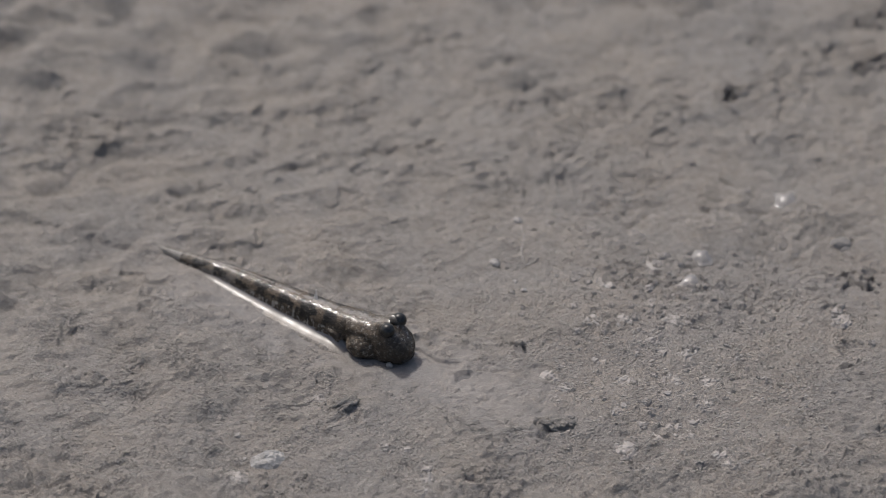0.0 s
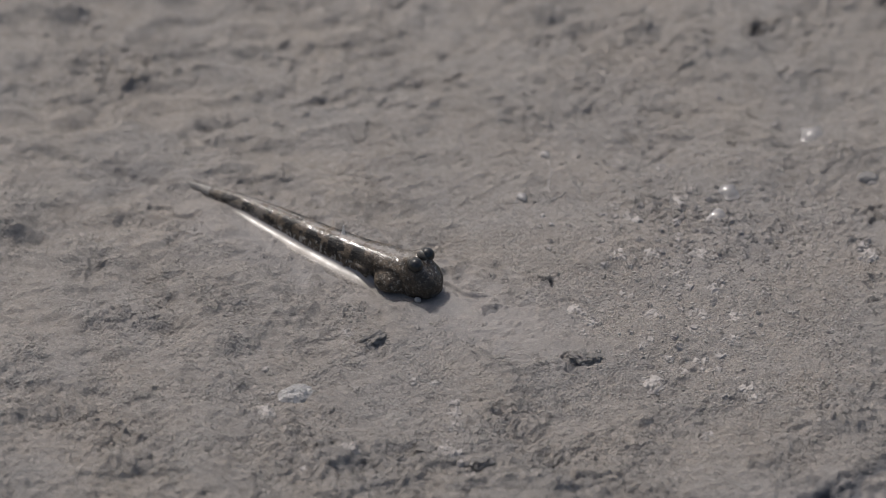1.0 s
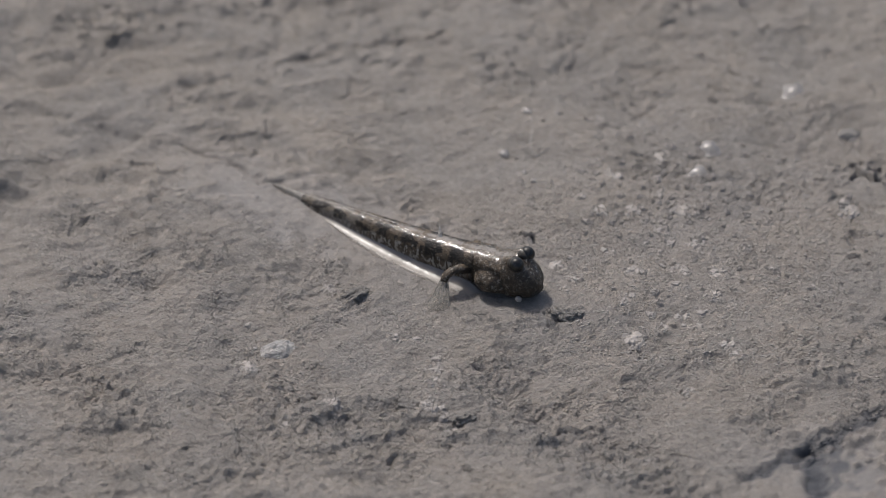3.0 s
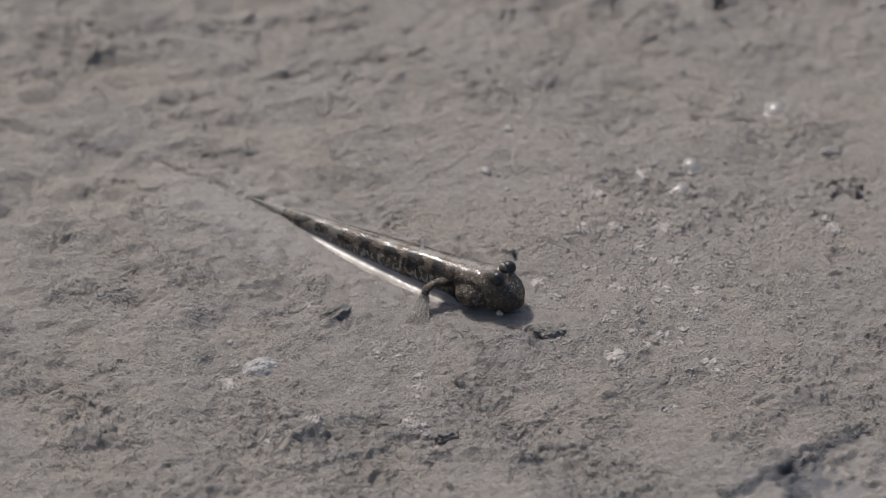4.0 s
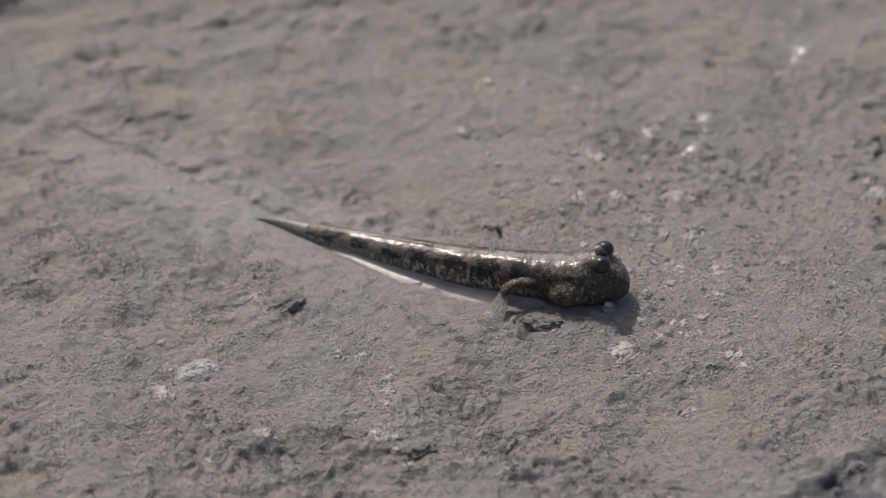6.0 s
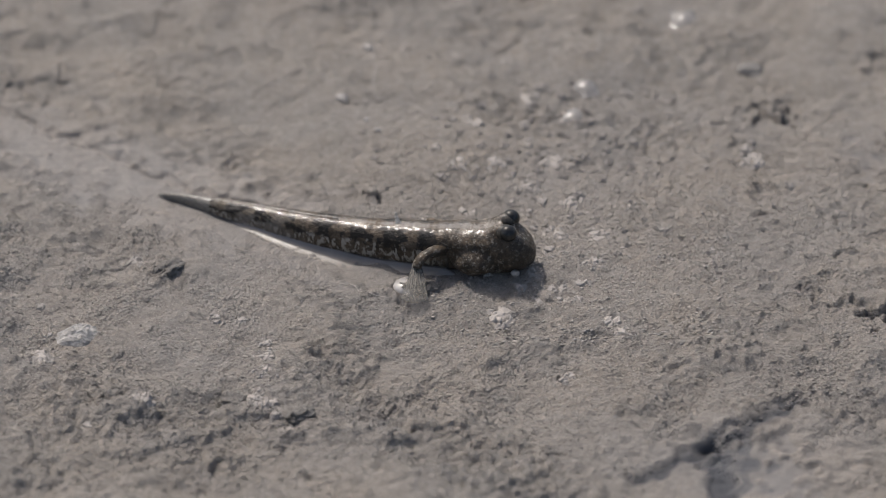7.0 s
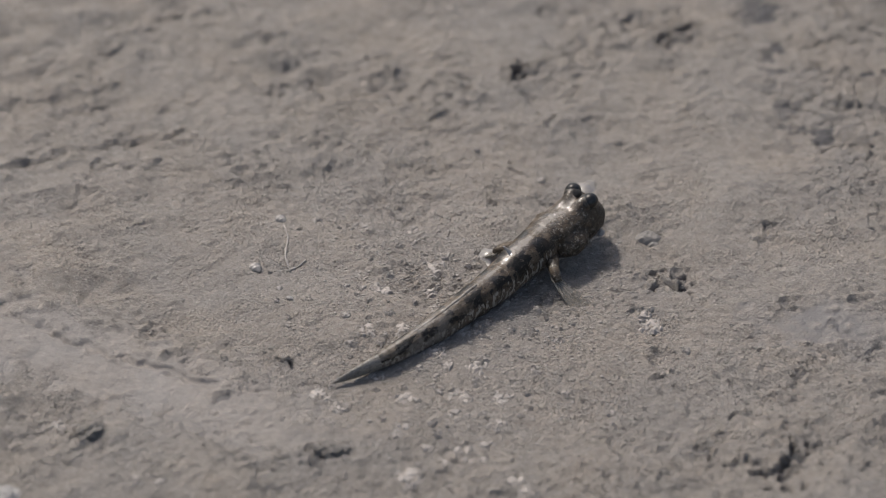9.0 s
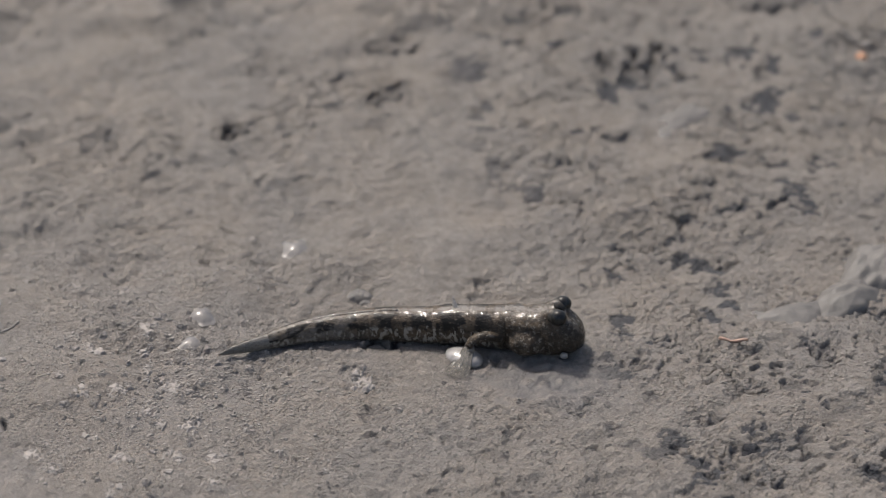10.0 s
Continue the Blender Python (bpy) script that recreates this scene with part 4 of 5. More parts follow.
swim(1.7, -0.0048, -0.0652, 0.0054, -0.0007, -64, -55, -48, -39, -29, -29, -29)
swim(1.8, -0.0059, -0.0731, 0.0060, -0.0006, -61, -58, -55, -49, -37, -21, -21)
swim(1.9, -0.0039, -0.0583, 0.0061, -0.0006, -52, -45, -48, -48, -32, -29, -28)
swim(2, 0.0098, -0.0540, 0.0062, -0.0006, -45, -35, -40, -44, -41, -34, -32)
swim(2.1, 0.0141, -0.0583, 0.0063, -0.0006, -38, -32, -39, -45, -43, -40, -39)
swim(2.3, 0.0178, -0.0556, 0.0064, -0.0006, -35, -27, -35, -42, -39, -38, -38)
swim(2.5, 0.0367, -0.0637, 0.0066, -0.0006, -34, -26, -33, -37, -38, -38, -38)
swim(2.7, 0.0370, -0.0645, 0.0066, -0.0006, -34, -26, -33, -37, -38, -38, -38)
swim(3.8, 0.0367, -0.0617, 0.0066, -0.0006, -33, -29, -33, -35, -36, -37, -37)
swim(4.5, 0.0371, -0.0631, 0.0066, -0.0006, -33, -30, -33, -35, -37, -38, -38)
swim(5, 0.0374, -0.0622, 0.0066, -0.0006, -33, -30, -33, -35, -37, -38, -38)
swim(5.2, 0.0367, -0.0651, 0.0067, -0.0004, -34, -27, -32, -40, -40, -39, -38)
swim(6.3, 0.0804, -0.0602, 0.0070, 0.0004, -2, -9, -16, -22, -25, -24, -23)
swim(6.5, 0.0802, -0.0615, 0.0070, 0.0005, -3, -10, -17, -23, -25, -25, -23)
swim(7, 0.0806, -0.0627, 0.0070, 0.0006, -8, -8, -15, -22, -28, -25, -19)
swim(7.1, 0.0811, -0.0439, 0.0077, 0.0002, 11, 19, 3, -16, -28, -34, -33)
swim(7.2, 0.0908, -0.0240, 0.0084, 0.0010, 31, 32, 20, 5, -26, -53, -59)
swim(7.3, 0.0952, -0.0161, 0.0084, 0.0014, 27, 30, 25, 14, -25, -55, -55)
swim(7.4, 0.0979, -0.0071, 0.0084, 0.0018, 32, 34, 29, 20, -15, -46, -46)
swim(7.5, 0.1064, 0.0048, 0.0084, 0.0022, 39, 38, 32, 28, 20, -5, -12)
swim(7.7, 0.1074, 0.0079, 0.0083, 0.0022, 38, 39, 35, 31, 20, 3, 2)
swim(8, 0.1079, 0.0067, 0.0080, 0.0021, 36, 40, 37, 31, 20, 6, 3)
swim(8.5, 0.1082, 0.0082, 0.0077, 0.0020, 36, 41, 39, 32, 20, 4, 3)
swim(8.7, 0.1091, 0.0102, 0.0077, 0.0021, 39, 40, 38, 32, 24, 13, 13)
swim(8.8, 0.1170, 0.0276, 0.0076, 0.0021, 43, 43, 43, 43, 42, 41, 41)
swim(8.9, 0.1317, 0.0404, 0.0076, 0.0022, 45, 48, 46, 44, 38, 35, 34)
swim(9, 0.1330, 0.0400, 0.0076, 0.0022, 41, 49, 51, 47, 41, 35, 34)
swim(9.2, 0.1405, 0.0344, 0.0083, 0.0022, 5, 38, 56, 52, 46, 34, 34)
swim(9.3, 0.1559, 0.0268, 0.0086, 0.0022, -13, 2, 27, 46, 55, 58, 59)
swim(9.5, 0.1626, 0.0326, 0.0085, 0.0022, 4, 14, 30, 46, 56, 59, 58)
swim(9.6, 0.1762, 0.0200, 0.0084, 0.0022, -21, -10, 5, 26, 46, 61, 66)
swim(9.8, 0.1880, 0.0106, 0.0076, 0.0022, -8, -7, -3, 14, 37, 45, 45)
swim(10, 0.2173, 0.0018, 0.0072, 0.0022, -17, -9, -11, -7, 5, 22, 26)

STROKES = []


def stroke(t, near, far, sunk=0.0):
    """How far the near and the far fin are swung forward, in degrees, and how deep they are dug in."""
    STROKES.append((t, near, far, sunk))


stroke(0.0, -55, -50, .003)
stroke(1.5, -55, -50, .003)
stroke(1.7, 20, 20)
stroke(2.0, -60, -30)
stroke(2.2, -45, -20, .002)
stroke(2.5, -40, 0, .002)
stroke(2.7, 12, 10)
stroke(5.0, 12, 10)
stroke(5.2, 20, 20)
stroke(5.7, -40, -30)
stroke(6.3, 0, 5, -.001)
stroke(7.0, 0, 5, -.001)
stroke(7.3, -5, 10)
stroke(7.5, -32, 0)
stroke(7.7, -22, 0)
stroke(8.0, 0, 0)
stroke(8.5, 0, 0)
stroke(8.8, 30, 20)
stroke(9.0, 0, 0)
stroke(9.3, 25, 20)
stroke(9.7, -20, -15)
stroke(10.0, -22, -20)


def glide(times, values, at):
    """A smooth curve through the values that never overshoots."""
    times, values = np.asarray(times, float), np.asarray(values, float)
    step = np.diff(times)
    rate = np.diff(values, axis=0) / step[:, None]
    slope = np.zeros_like(values)
    both = rate[:-1] * rate[1:]
    slope[1:-1] = np.where(both > 0, 2 * both / np.where(both > 0, rate[:-1] + rate[1:], 1), 0)
    i = int(np.clip(np.searchsorted(times, at, "right") - 1, 0, len(step) - 1))
    u = (at - times[i]) / step[i]
    return ((1 + 2 * u) * (1 - u) ** 2 * values[i] + u * (1 - u) ** 2 * step[i] * slope[i]
            + u * u * (3 - 2 * u) * values[i + 1] + u * u * (u - 1) * step[i] * slope[i + 1])


def spine(t):
    """The fish's axis at t: places and directions at 200 even steps from snout to tail tip."""
    row = glide([r[0] for r in SWIM], [r[1:] for r in SWIM], t)
    x, y, head, tail = row[:4]
    s = np.linspace(0, 1, 201)
    turns = np.radians(np.interp(s, POINTS, row[4:]))
    ds = LENGTH / 200
    px = x - np.concatenate([[0], np.cumsum(np.cos((turns[1:] + turns[:-1]) / 2) * ds)])
    py = y - np.concatenate([[0], np.cumsum(np.sin((turns[1:] + turns[:-1]) / 2) * ds)])
    pz = head + (tail - head) * soft(s, 0.15, 1.0)
    lie = np.array([ground_at(a, b) for a, b in zip(px[::5], py[::5])])
    lie = np.interp(s, s[::5], np.convolve(np.pad(lie, 6, mode="edge"), np.ones(13) / 13, "valid"))
    pz = np.minimum(pz, lie + 0.00096 * np.interp(s, STATIONS, BELOW) + 0.010 * (1 - soft(s, 0.10, 0.42)))
    return s, np.stack([px, py, pz], 1)


def joint_pose(line, s, at, reach=0.03):
    lo, mid, hi = (Vector([np.interp(q, s, line[:, k]) for k in range(3)]) for q in (max(at - reach, 0), at, min(at + reach, 1)))
    ahead = (lo - hi).normalized()
    left = Vector((0, 0, 1)).cross(ahead).normalized()
    up = ahead.cross(left)
    m = Matrix((ahead, left, up)).transposed().to_4x4()
    m.translation = mid
    return m


# the wet rim sinks back as the fish leaves the liquid mud: seconds, then metres sunk at the flank and at the tail
DRYING = ((0.0, 0.0, 0.0), (1.5, 0.0, 0.0), (2.0, 0.0001, 0.0002), (6.3, 0.0010, 0.0001), (7.0, 0.0011, 0.0001), (7.3, 0.0040, 0.0006), (7.7, 0.0070, 0.0006), (8.5, 0.0070, 0.0008), (8.8, 0.0070, 0.0060), (10.0, 0.0070, 0.0070))

# the bead of water wells up when the near fin presses into the mud: seconds, metres sunk
WELLING = ((0.0, 0.005), (1.8, 0.005), (2.0, 0.0004), (2.2, 0.005), (5.0, 0.005), (5.2, 0.0004), (5.6, 0.005), (6.6, 0.005), (6.9, 0.0006), (7.05, 0.0006), (7.2, 0.005), (9.8, 0.005), (9.95, -0.0008), (10.0, -0.0008))


def motions():
    times = [k / 10 for k in range(101)]
    rows = {ob: [] for ob in [fish, HEAD, BEAD] + [k for _, k in SKIRTS] + [seg for _, seg in BODY] + [p for _, p in TAIL] + [f for _, f in FINS]}
    for t in times:
        s, line = spine(t)
        head = joint_pose(line, s, HEAD_JOINT, 0.10)
        root = Matrix.Translation((head.translation.x, head.translation.y - NEARER, 0))
        rows[fish].append((t, root))
        back = root.inverted()
        rows[HEAD].append((t, back @ head))
        for at, ob in BODY + TAIL:
            rows[ob].append((t, back @ joint_pose(line, s, at)))
        lie = np.array([ground_at(p[0], p[1]) for p in line[::5]])
        lie = np.convolve(np.pad(lie, 6, mode="edge"), np.ones(13) / 13, "valid")
        lie = np.interp(s, s[::5], lie)
        dry = glide([r[0] for r in DRYING], [r[1:] for r in DRYING], t)
        wetline = line.copy()
        wetline[:, 2] = lie - dry[0] - (dry[1] - dry[0]) * soft(s, 0.35, 0.85)
        for at, ob in SKIRTS:
            flat = joint_pose(wetline, s, at, 0.022)
            rows[ob].append((t, back @ flat))
        shoulder = back @ joint_pose(line, s, 0.235)
        swing = glide([r[0] for r in STROKES], [r[1:] for r in STROKES], t)
        for side, fin in FINS:
            angle = swing[0] if side < 0 else swing[1]
            at = (root @ shoulder @ Matrix.Translation((0, side * 0.0056, 0))).translation
            ahead = (root @ shoulder).col[0]
            foot = root @ shoulder @ Matrix.Translation((0, side * 0.018, 0))
            level = max(ground_at(foot.translation.x, foot.translation.y), ground_at(at.x, at.y)) + 0.0062 - swing[2] - (0.0022 if side > 0 else 0.0)
            turn = math.degrees(math.atan2(ahead.y, ahead.x)) - side * angle
            rows[fin].append((t, back @ pose(at.x, at.y, level, 0, 0, turn)))
            if side < 0:
                foot = (pose(at.x, at.y, level, 0, 0, turn) @ Matrix.Translation((-0.0070, -0.0078, 0))).translation
                well = glide([r[0] for r in WELLING], [r[1:] for r in WELLING], t)[0]
                rows[BEAD].append((t, back @ pose(foot.x, foot.y, ground_at(foot.x, foot.y) - well, 0, 0, turn)))
    for ob, keys in rows.items():
        walk(ob, keys)


# ---- what lies on the mud ----
def ragged(seed, size, thick):
    """A crusty patch with a torn outline and holes: its low parts lie under the mud."""
    rng = random.Random(seed)
    shift = Vector((rng.uniform(0, 50), rng.uniform(0, 50), 0))
    bm = bmesh.new()
    bmesh.ops.create_grid(bm, x_segments=38, y_segments=38, size=size)
    for v in bm.verts:
        p = v.co / size
        r = p.length
        h = 0.60 * noise.noise(p * 1.8 + shift) + 0.50 * noise.noise(p * 4.5 + shift) + 0.30 * noise.noise(p * 9.0 + shift)
        v.co.z = thick * (min(1.0, 3.2 * (h + 0.20 - 0.75 * r ** 3)) + 0.25 * noise.noise(p * 6.0 - shift)) - 0.0001
        v.co.x += 0.10 * size * noise.noise(p * 4.0 - shift)
        v.co.y += 0.10 * size * noise.noise(p * 4.0 + 2 * shift)
    return bm


def rest(ob, x, y, turn=0.0, up=0.0):
    ob.location = (x, y, ground_at(x, y) + up)
    ob.rotation_euler = (0, 0, radians(turn))
    return ob


FLAKES = [part("crust_flake", ragged(40 + k, 0.0030, 0.00060), CRUST) for k in range(10)]
flake_count = 0


def flake(x, y, size=1.0):
    """A pale flake of dried crust lying on the mud."""
    global flake_count
    ob = FLAKES[flake_count % 10]
    turn = (flake_count * 137) % 360
    if flake_count >= 10:
        ob = copy_thing(ob, pose(0, 0, 0))
    rest(ob, x, y, turn, 0.0001)
    ob.scale = (size, size, 1.0)
    flake_count += 1
    tagged(ob, "thin pale ragged flake of dried crust on mud", "flake", group="crust flakes")


flake(0.0005, -0.0942, 1.00)
flake(0.0017, -0.1011, 0.80)
flake(-0.0002, -0.1099, 1.10)
flake(-0.0017, -0.1198, 0.90)
flake(0.0011, -0.1238, 1.20)
flake(0.0038, -0.1291, 0.90)
flake(-0.0067, -0.0855, 1.00)
flake(-0.0088, -0.1218, 1.10)
flake(0.0030, -0.1129, 0.70)
flake(0.0062, -0.1361, 1.00)
flake(0.052, -0.007, 0.80)
flake(0.058, -0.015, 1.38)
flake(0.078, 0.009, 1.13)
flake(0.084, 0.026, 0.88)
flake(0.08, 0.02, 1.47)
flake(0.061, -0.034, 1.22)
flake(0.083, -0.031, 0.97)
flake(0.092, -0.031, 1.55)
flake(0.086, -0.046, 1.30)
flake(0.088, -0.048, 1.05)
flake(0.066, -0.065, 0.80)
flake(0.07, -0.047, 1.38)
flake(0.049, -0.051, 1.13)
flake(0.046, -0.058, 0.88)
flake(0.043, -0.044, 1.47)
flake(0.085, -0.056, 1.22)
flake(0.145, -0.006, 0.97)
flake(0.147, -0.01, 1.55)
flake(0.058, 0.041, 1.30)
flake(0.074, 0.039, 1.05)
flake(0.08, -0.001, 0.80)
flake(0.087, -0.012, 1.38)
flake(0.08, -0.024, 1.13)
flake(0.11, -0.034, 0.88)
flake(0.069, -0.013, 1.47)
flake(0.068, -0.062, 1.22)
flake(0.076, -0.07, 0.97)
flake(0.081, -0.077, 1.55)
flake(0.087, -0.071, 1.30)
flake(0.088, -0.077, 1.05)
flake(0.093, -0.077, 0.80)
flake(0.103, -0.087, 1.38)
flake(0.106, -0.095, 1.13)
flake(0.075, -0.155, 0.88)
flake(-0.066, -0.103, 1.47)
flake(-0.036, -0.125, 1.22)
flake(-0.051, -0.133, 0.97)
flake(0.001, -0.101, 1.55)
flake(-0.002, -0.125, 1.30)
flake(-0.014, -0.085, 1.05)
flake(-0.066, -0.078, 0.80)
flake(0.1, -0.048, 1.38)
flake(0.098, -0.061, 1.13)
flake(0.057, 0.016, 0.88)
flake(0.063, 0.006, 1.47)
flake(0.094, -0.068, 1.22)
flake(0.0702, -0.0825, 1.7)
flake(-0.0374, -0.0583, 1.2)
flake(0.0891, -0.1117, 1.2)
flake(-0.0638, -0.0904, 0.9)

scatter = random.Random(9)
for _ in range(170):
    flake(scatter.gauss(0.088, 0.024), scatter.gauss(-0.008, 0.034), scatter.uniform(0.28, 0.75))

def clod(seed, x, y, size, tall, turn=0.0, stretch=1.5):
    """A lump of mud broken out of the surface."""
    rng = random.Random(seed)
    bm = bmesh.new()
    bmesh.ops.create_icosphere(bm, subdivisions=4, radius=1.0)
    shift = Vector((rng.uniform(0, 50), rng.uniform(0, 50), rng.uniform(0, 50)))
    for v in bm.verts:
        d = 1 + 0.40 * noise.noise(v.co * 1.3 + shift) + 0.36 * noise.noise(v.co * 3.1 + shift) + 0.26 * noise.noise(v.co * 7.0 + shift) + 0.08 * noise.noise(v.co * 15.0 + shift)
        v.co = Vector((v.co.x * d * size * stretch, v.co.y * d * size, max(v.co.z, -0.35) * d * tall * 0.85))
    ob = part("mud_clod", bm, CLOD)
    rest(ob, x, y, turn, tall * 0.05)
    return tagged(ob, "rough lump of broken grey mud", "clod", group="mud clods")


clod(80, -0.028, -0.063, 0.003, 0.0024, 20)
clod(81, 0.0457, -0.072, 0.0034, 0.0018, -20)
clod(82, -0.0451, -0.12, 0.003, 0.0023, 0)
clod(83, -0.0092, -0.1225, 0.003, 0.0021, -20)
clod(84, 0.01, -0.131, 0.003, 0.0018, 30)
clod(85, 0.2615, 0.0880, 0.0028, 0.0027, 0)


def mound(name, seed, size, tall, stretch, rough, material):
    """A heap that rises smoothly out of the mud."""
    rng = random.Random(seed)
    shift = Vector((rng.uniform(0, 50), rng.uniform(0, 50), rng.uniform(0, 50)))
    bm = bmesh.new()
    bmesh.ops.create_grid(bm, x_segments=44, y_segments=44, size=1.0)
    for v in bm.verts:
        p = Vector((v.co.x, v.co.y, 0))
        r = p.length * (1 + 0.45 * noise.noise(p * 1.6 + shift) + 0.15 * noise.noise(p * 4 + shift))
        h = max(0.0, 1 - r * r) ** 1.7 * (1 + 0.30 * noise.noise(p * 3.0 - shift) + rough * noise.noise(p * 9.0 - shift))
        v.co = Vector((p.x * size * stretch, p.y * size, tall * h - 0.0020 * min(1.0, r ** 4)))
        v.tag = r > 1.25
    bmesh.ops.delete(bm, geom=[v for v in bm.verts if v.tag], context="VERTS")
    return part(name, bm, material)


def cast(seed, x, y, size, tall, turn, stretch=1.6):
    """A smooth wet heap of mud thrown up by a burrower."""
    ob = mound("mud_cast", seed, size, tall, stretch, 0.06, CAST)
    rest(ob, x, y, turn, 0.0)
    return tagged(ob, "smooth glistening heap of pale wet mud", "mud heap", group="mud heaps")


cast(61, 0.3017, 0.0259, 0.0097, 0.0036, 38)
cast(62, 0.3146, 0.0449, 0.0112, 0.0052, 48)
cast(63, 0.3258, 0.0382, 0.0105, 0.0048, 60)
cast(64, 0.2857, 0.0199, 0.0097, 0.0024, 10)
cast(66, 0.2552, 0.1224, 0.0090, 0.0016, 50)


def grit_grain(x, y, size):
    rng = random.Random(int(x * 10000))
    bm = ball(size, (1.2, 0.9, 0.8), 14, 9)
    for v in bm.verts:
        v.co *= 1 + 0.15 * rng.uniform(-1, 1)
    ob = part("sand_grain", bm, ORANGE)
    rest(ob, x, y, 0, size * 0.3)
    return tagged(ob, "single orange sand grain on the mud", "sand grain", group="sand grains")


grit_grain(0.3182, 0.1553, 0.0016)


def mud_bubble(x, y, radius, tall):
    """A dome of wet mud film with a slack foot."""
    rings = []
    for k in range(19):
        a = k / 18
        r = radius * 1.9 * a
        z = radius * tall * (max(0.0, 1 - (a / 0.85) ** 2) ** 1.4 * 0.9 + 0.1 * (1 - a)) - 0.0006 * a ** 3
        ring = []
        for t in np.linspace(0, 2 * math.pi, 41)[:-1]:
            spread = (r + 0.00001) * (1 + 0.30 * a * noise.noise(Vector((2 * math.cos(t) + 300 * x, 2 * math.sin(t), 300 * y))))
            ring.append((spread * math.cos(t), spread * math.sin(t), z))
        rings.append(ring)
    ob = part("mud_bubble", sheet(rings[::-1], caps=(False, True)), BUBBLE)
    rest(ob, x, y, 0, -0.0001)
    return tagged(ob, "shiny wet bubble of mud with a bright glint", "bubble", group="mud bubbles")


mud_bubble(0.0980, 0.0265, 0.0026, 0.55)
mud_bubble(0.0940, 0.0127, 0.0026, 0.46)
mud_bubble(0.1291, 0.0607, 0.0029, 0.55)


def slime(x, y, size, tall, seed, label, material):
    ob = mound("slime_blob", seed, size, tall, 1.35, 0.25, material)
    rest(ob, x, y)
    return tagged(ob, label, "slime")


slime(-0.0539, -0.0905, 0.0070, 0.0034, 3, "whitish translucent blob of slime on the mud", FROTH)
slime(0.1483, 0.0378, 0.0045, 0.0012, 4, "small pale smear of slime on the mud", CAST)


def snail(x, y, size, turn):
    """A tiny pale snail shell, half sunk: a low ridged dome that winds to a blunt tip."""
    rings = []
    for k in range(19):
        u = k / 18
        ridge = 1 + 0.07 * math.sin(u * 7 * math.pi)
        r = size * math.sin(math.pi * (0.04 + 0.94 * u)) ** 0.7 * (1.15 - 0.55 * u) * ridge
        rings.append([(size * 2.1 * (u - 0.4), r * math.cos(t), max(-0.0003, 0.62 * r * math.sin(t))) for t in np.linspace(0, 2 * math.pi, 17)[:-1]])
    ob = part("snail_shell", sheet(rings[::-1], caps=(True, True)), SHELL)
    rest(ob, x, y, turn, 0.0001)
    return tagged(ob, "tiny pale glossy snail shell on the mud", "snail shell", group="snail shells")


snail(0.0323, 0.0440, 0.0020, -50)
snail(0.0240, 0.0192, 0.0023, -60)
snail(0.0313, 0.0083, 0.0011, -90)
snail(0.0345, 0.0022, 0.0012, -30)


def stalk(name, places, thick, material, label, category):
    """A thin bent stem lying on the mud."""
    rings = []
    n = len(places)
    for k, (x, y) in enumerate(places):
        a = Vector(places[min(k + 1, n - 1)]) - Vector(places[max(k - 1, 0)])
        side = Vector((-a.y, a.x)).normalized()
        z = ground_at(x, y) + thick * 0.5
        r = thick * (0.75 + 0.35 * math.sin(k * 2.3))
        rings.append([(x + side.x * r * math.cos(t), y + side.y * r * math.cos(t), z + r * math.sin(t)) for t in np.linspace(0, 2 * math.pi, 9)[:-1]])
    ob = part(name, sheet(rings, caps=(True, True)), material)
    return tagged(ob, label, category)


def wander(x0, y0, x1, y1, sway, steps, seed):
    rng = random.Random(seed)
    p = rng.uniform(0, 6)
    out = []
    for k in range(steps):
        u = k / (steps - 1)
        w = sway * math.sin(p + 5 * u) * math.sin(math.pi * u)
        out.append((x0 + (x1 - x0) * u + w, y0 + (y1 - y0) * u + 0.5 * w))
    return out


stalk("plant_stem", wander(0.0333, 0.0400, 0.0350, 0.0180, 0.0012, 12, 1), 0.0004, CRUST, "thin pale dead plant stem on mud", "stem")
stalk("plant_stem", wander(0.0350, 0.0190, 0.0400, 0.0225, 0.0008, 7, 2), 0.0004, CRUST, "short pale dead plant stem on mud", "stem")
stalk("worm_tube", wander(0.0225, -0.0690, 0.0370, -0.0775, 0.0018, 14, 3), 0.00018, CRUST, "fine pale worm thread on mud", "thread")
stalk("twig", wander(0.2600, 0.0050, 0.2690, 0.0030, 0.0001, 6, 4), 0.0006, SPLINTER, "small pinkish splinter of wood on mud", "twig")


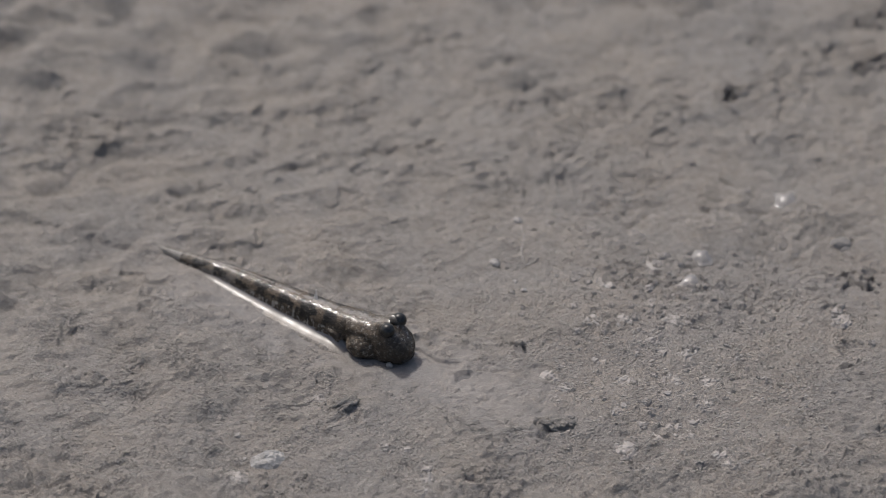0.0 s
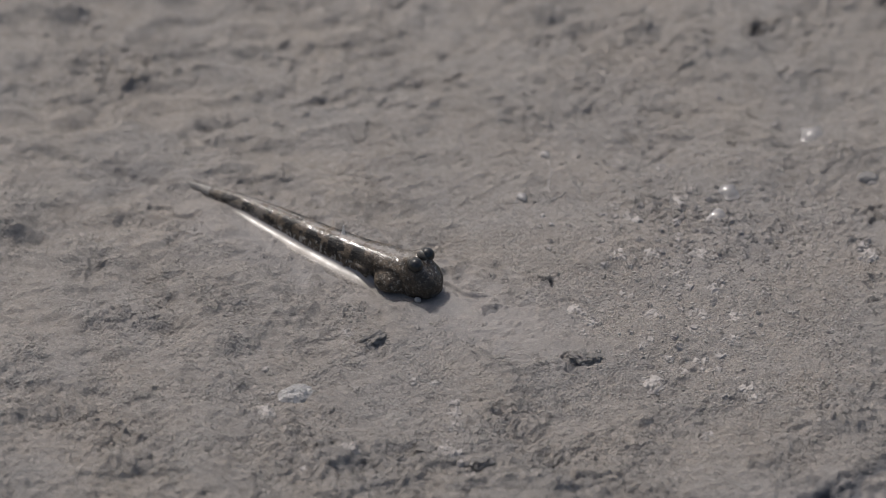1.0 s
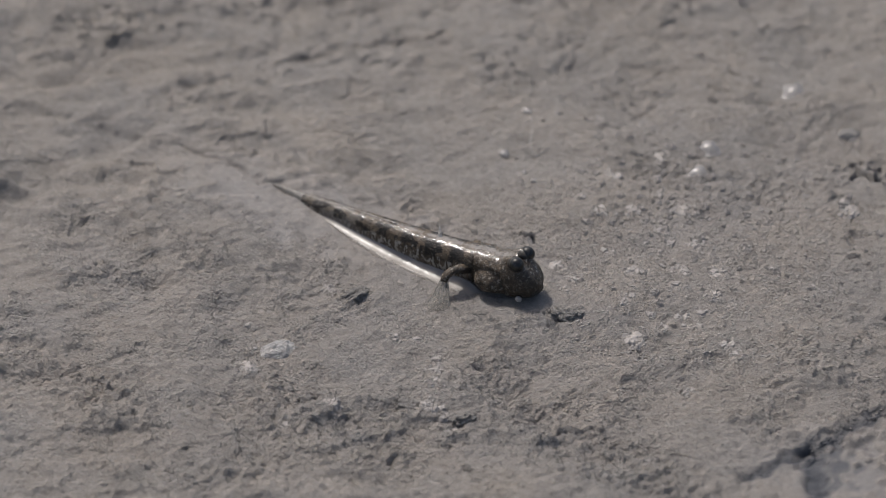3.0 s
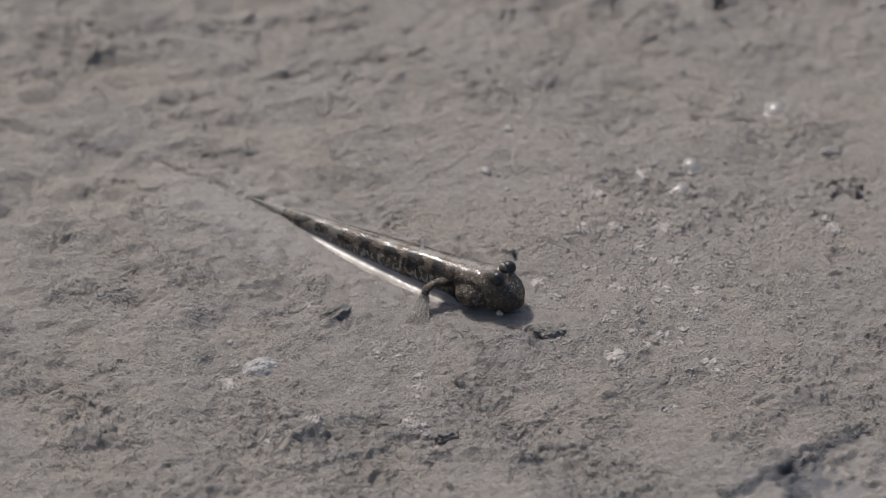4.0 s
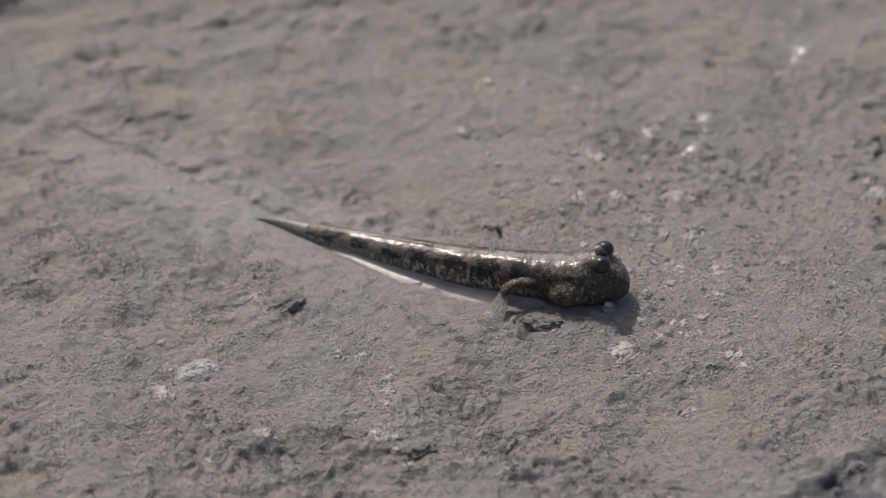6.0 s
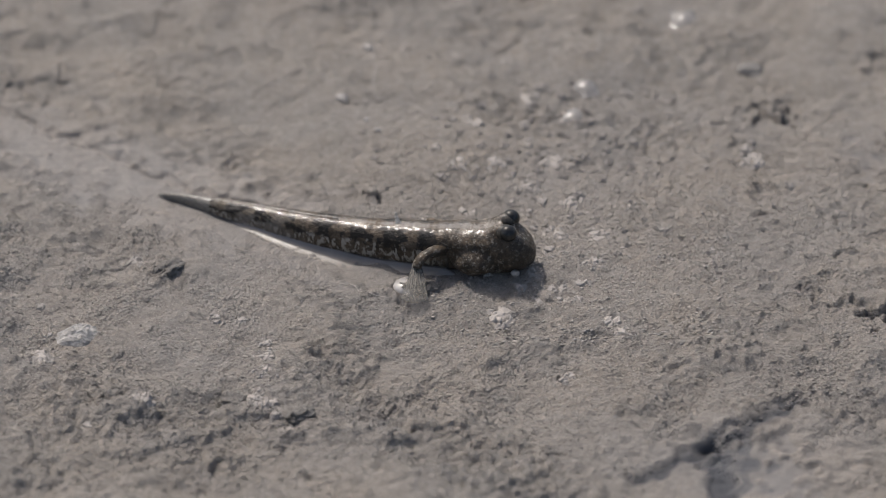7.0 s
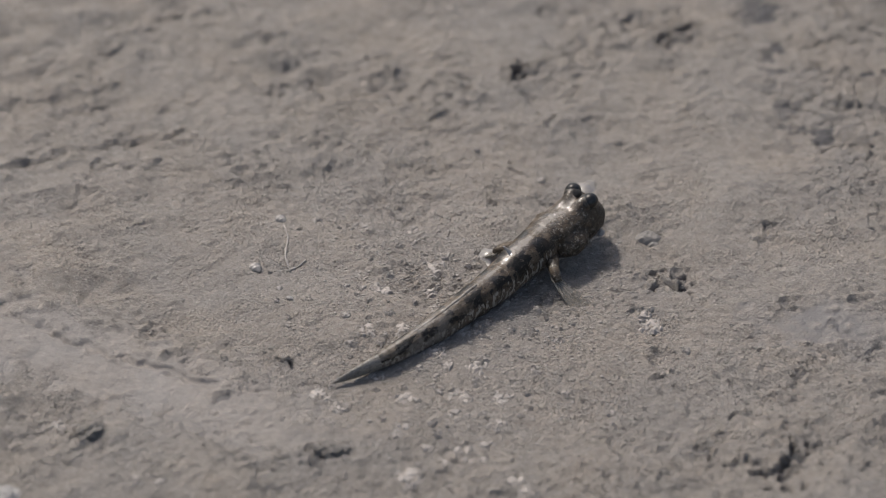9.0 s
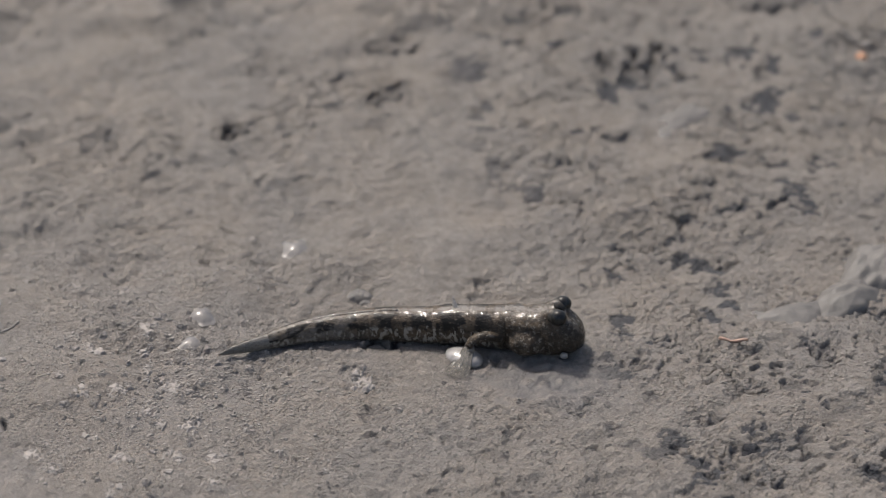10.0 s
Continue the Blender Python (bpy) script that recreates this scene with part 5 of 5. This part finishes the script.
def crumbs(seed, count, x0, x1, y0, y1, lo, hi, material, label):
    """Countless crumbs of one kind, each a small dented lump, in one mesh."""
    rng = np.random.default_rng(seed)
    base = bmesh.new()
    bmesh.ops.create_icosphere(base, subdivisions=1, radius=1.0)
    shape = np.array([v.co for v in base.verts])
    faces = np.array([[v.index for v in f.verts] for f in base.faces])
    base.free()
    x, y = rng.uniform(x0, x1, count), rng.uniform(y0, y1, count)
    i = np.clip(((x - X0) / STEP).astype(int), 0, len(xs) - 1)
    j = np.clip(((y - Y0) / STEP).astype(int), 0, len(ys) - 1)
    keep = (FLUID[j, i] < 0.3) & (rng.random(count) < 0.35 + 0.65 * soft(where_rough[j, i], -1.0, 1.0))
    x, y, i, j = x[keep], y[keep], i[keep], j[keep]
    m = len(x)
    size = lo + (hi - lo) * rng.random(m) ** 3
    wobble = rng.uniform(0.65, 1.35, (m, len(shape), 1))
    squash = np.stack([rng.uniform(0.8, 1.6, m), rng.uniform(0.7, 1.1, m), rng.uniform(0.3, 0.6, m)], -1)
    co = shape[None] * wobble * squash[:, None] * size[:, None, None]
    co += np.stack([x, y, HEIGHT[j, i] + 0.1 * size], -1)[:, None]
    tris = faces[None] + (np.arange(m) * len(shape))[:, None, None]
    mesh = bpy.data.meshes.new("crumbs")
    mesh.from_pydata(co.reshape(-1, 3), [], tris.reshape(-1, 3).tolist())
    mesh.polygons.foreach_set("use_smooth", np.ones(len(mesh.polygons), dtype=bool))
    mesh.materials.append(material)
    return tagged(new("mud_crumbs", mesh), label, "crumbs", kind="stuff")


crumbs(71, 50000, -0.17, 0.36, -0.17, 0.20, 0.00015, 0.00042, CLOD, "scattered small crumbs of grey mud")
crumbs(73, 26000, -0.12, 0.22, -0.165, -0.02, 0.00018, 0.00045, CLOD, "dense nubbly grains of grey mud")
crumbs(72, 7000, 0.02, 0.20, -0.15, 0.07, 0.00015, 0.00042, CRUST, "scattered pale grains of dried crust")
crumbs(74, 5000, 0.045, 0.14, -0.10, 0.055, 0.00025, 0.0006, CRUST, "small pale bits of dried crust")

motions()
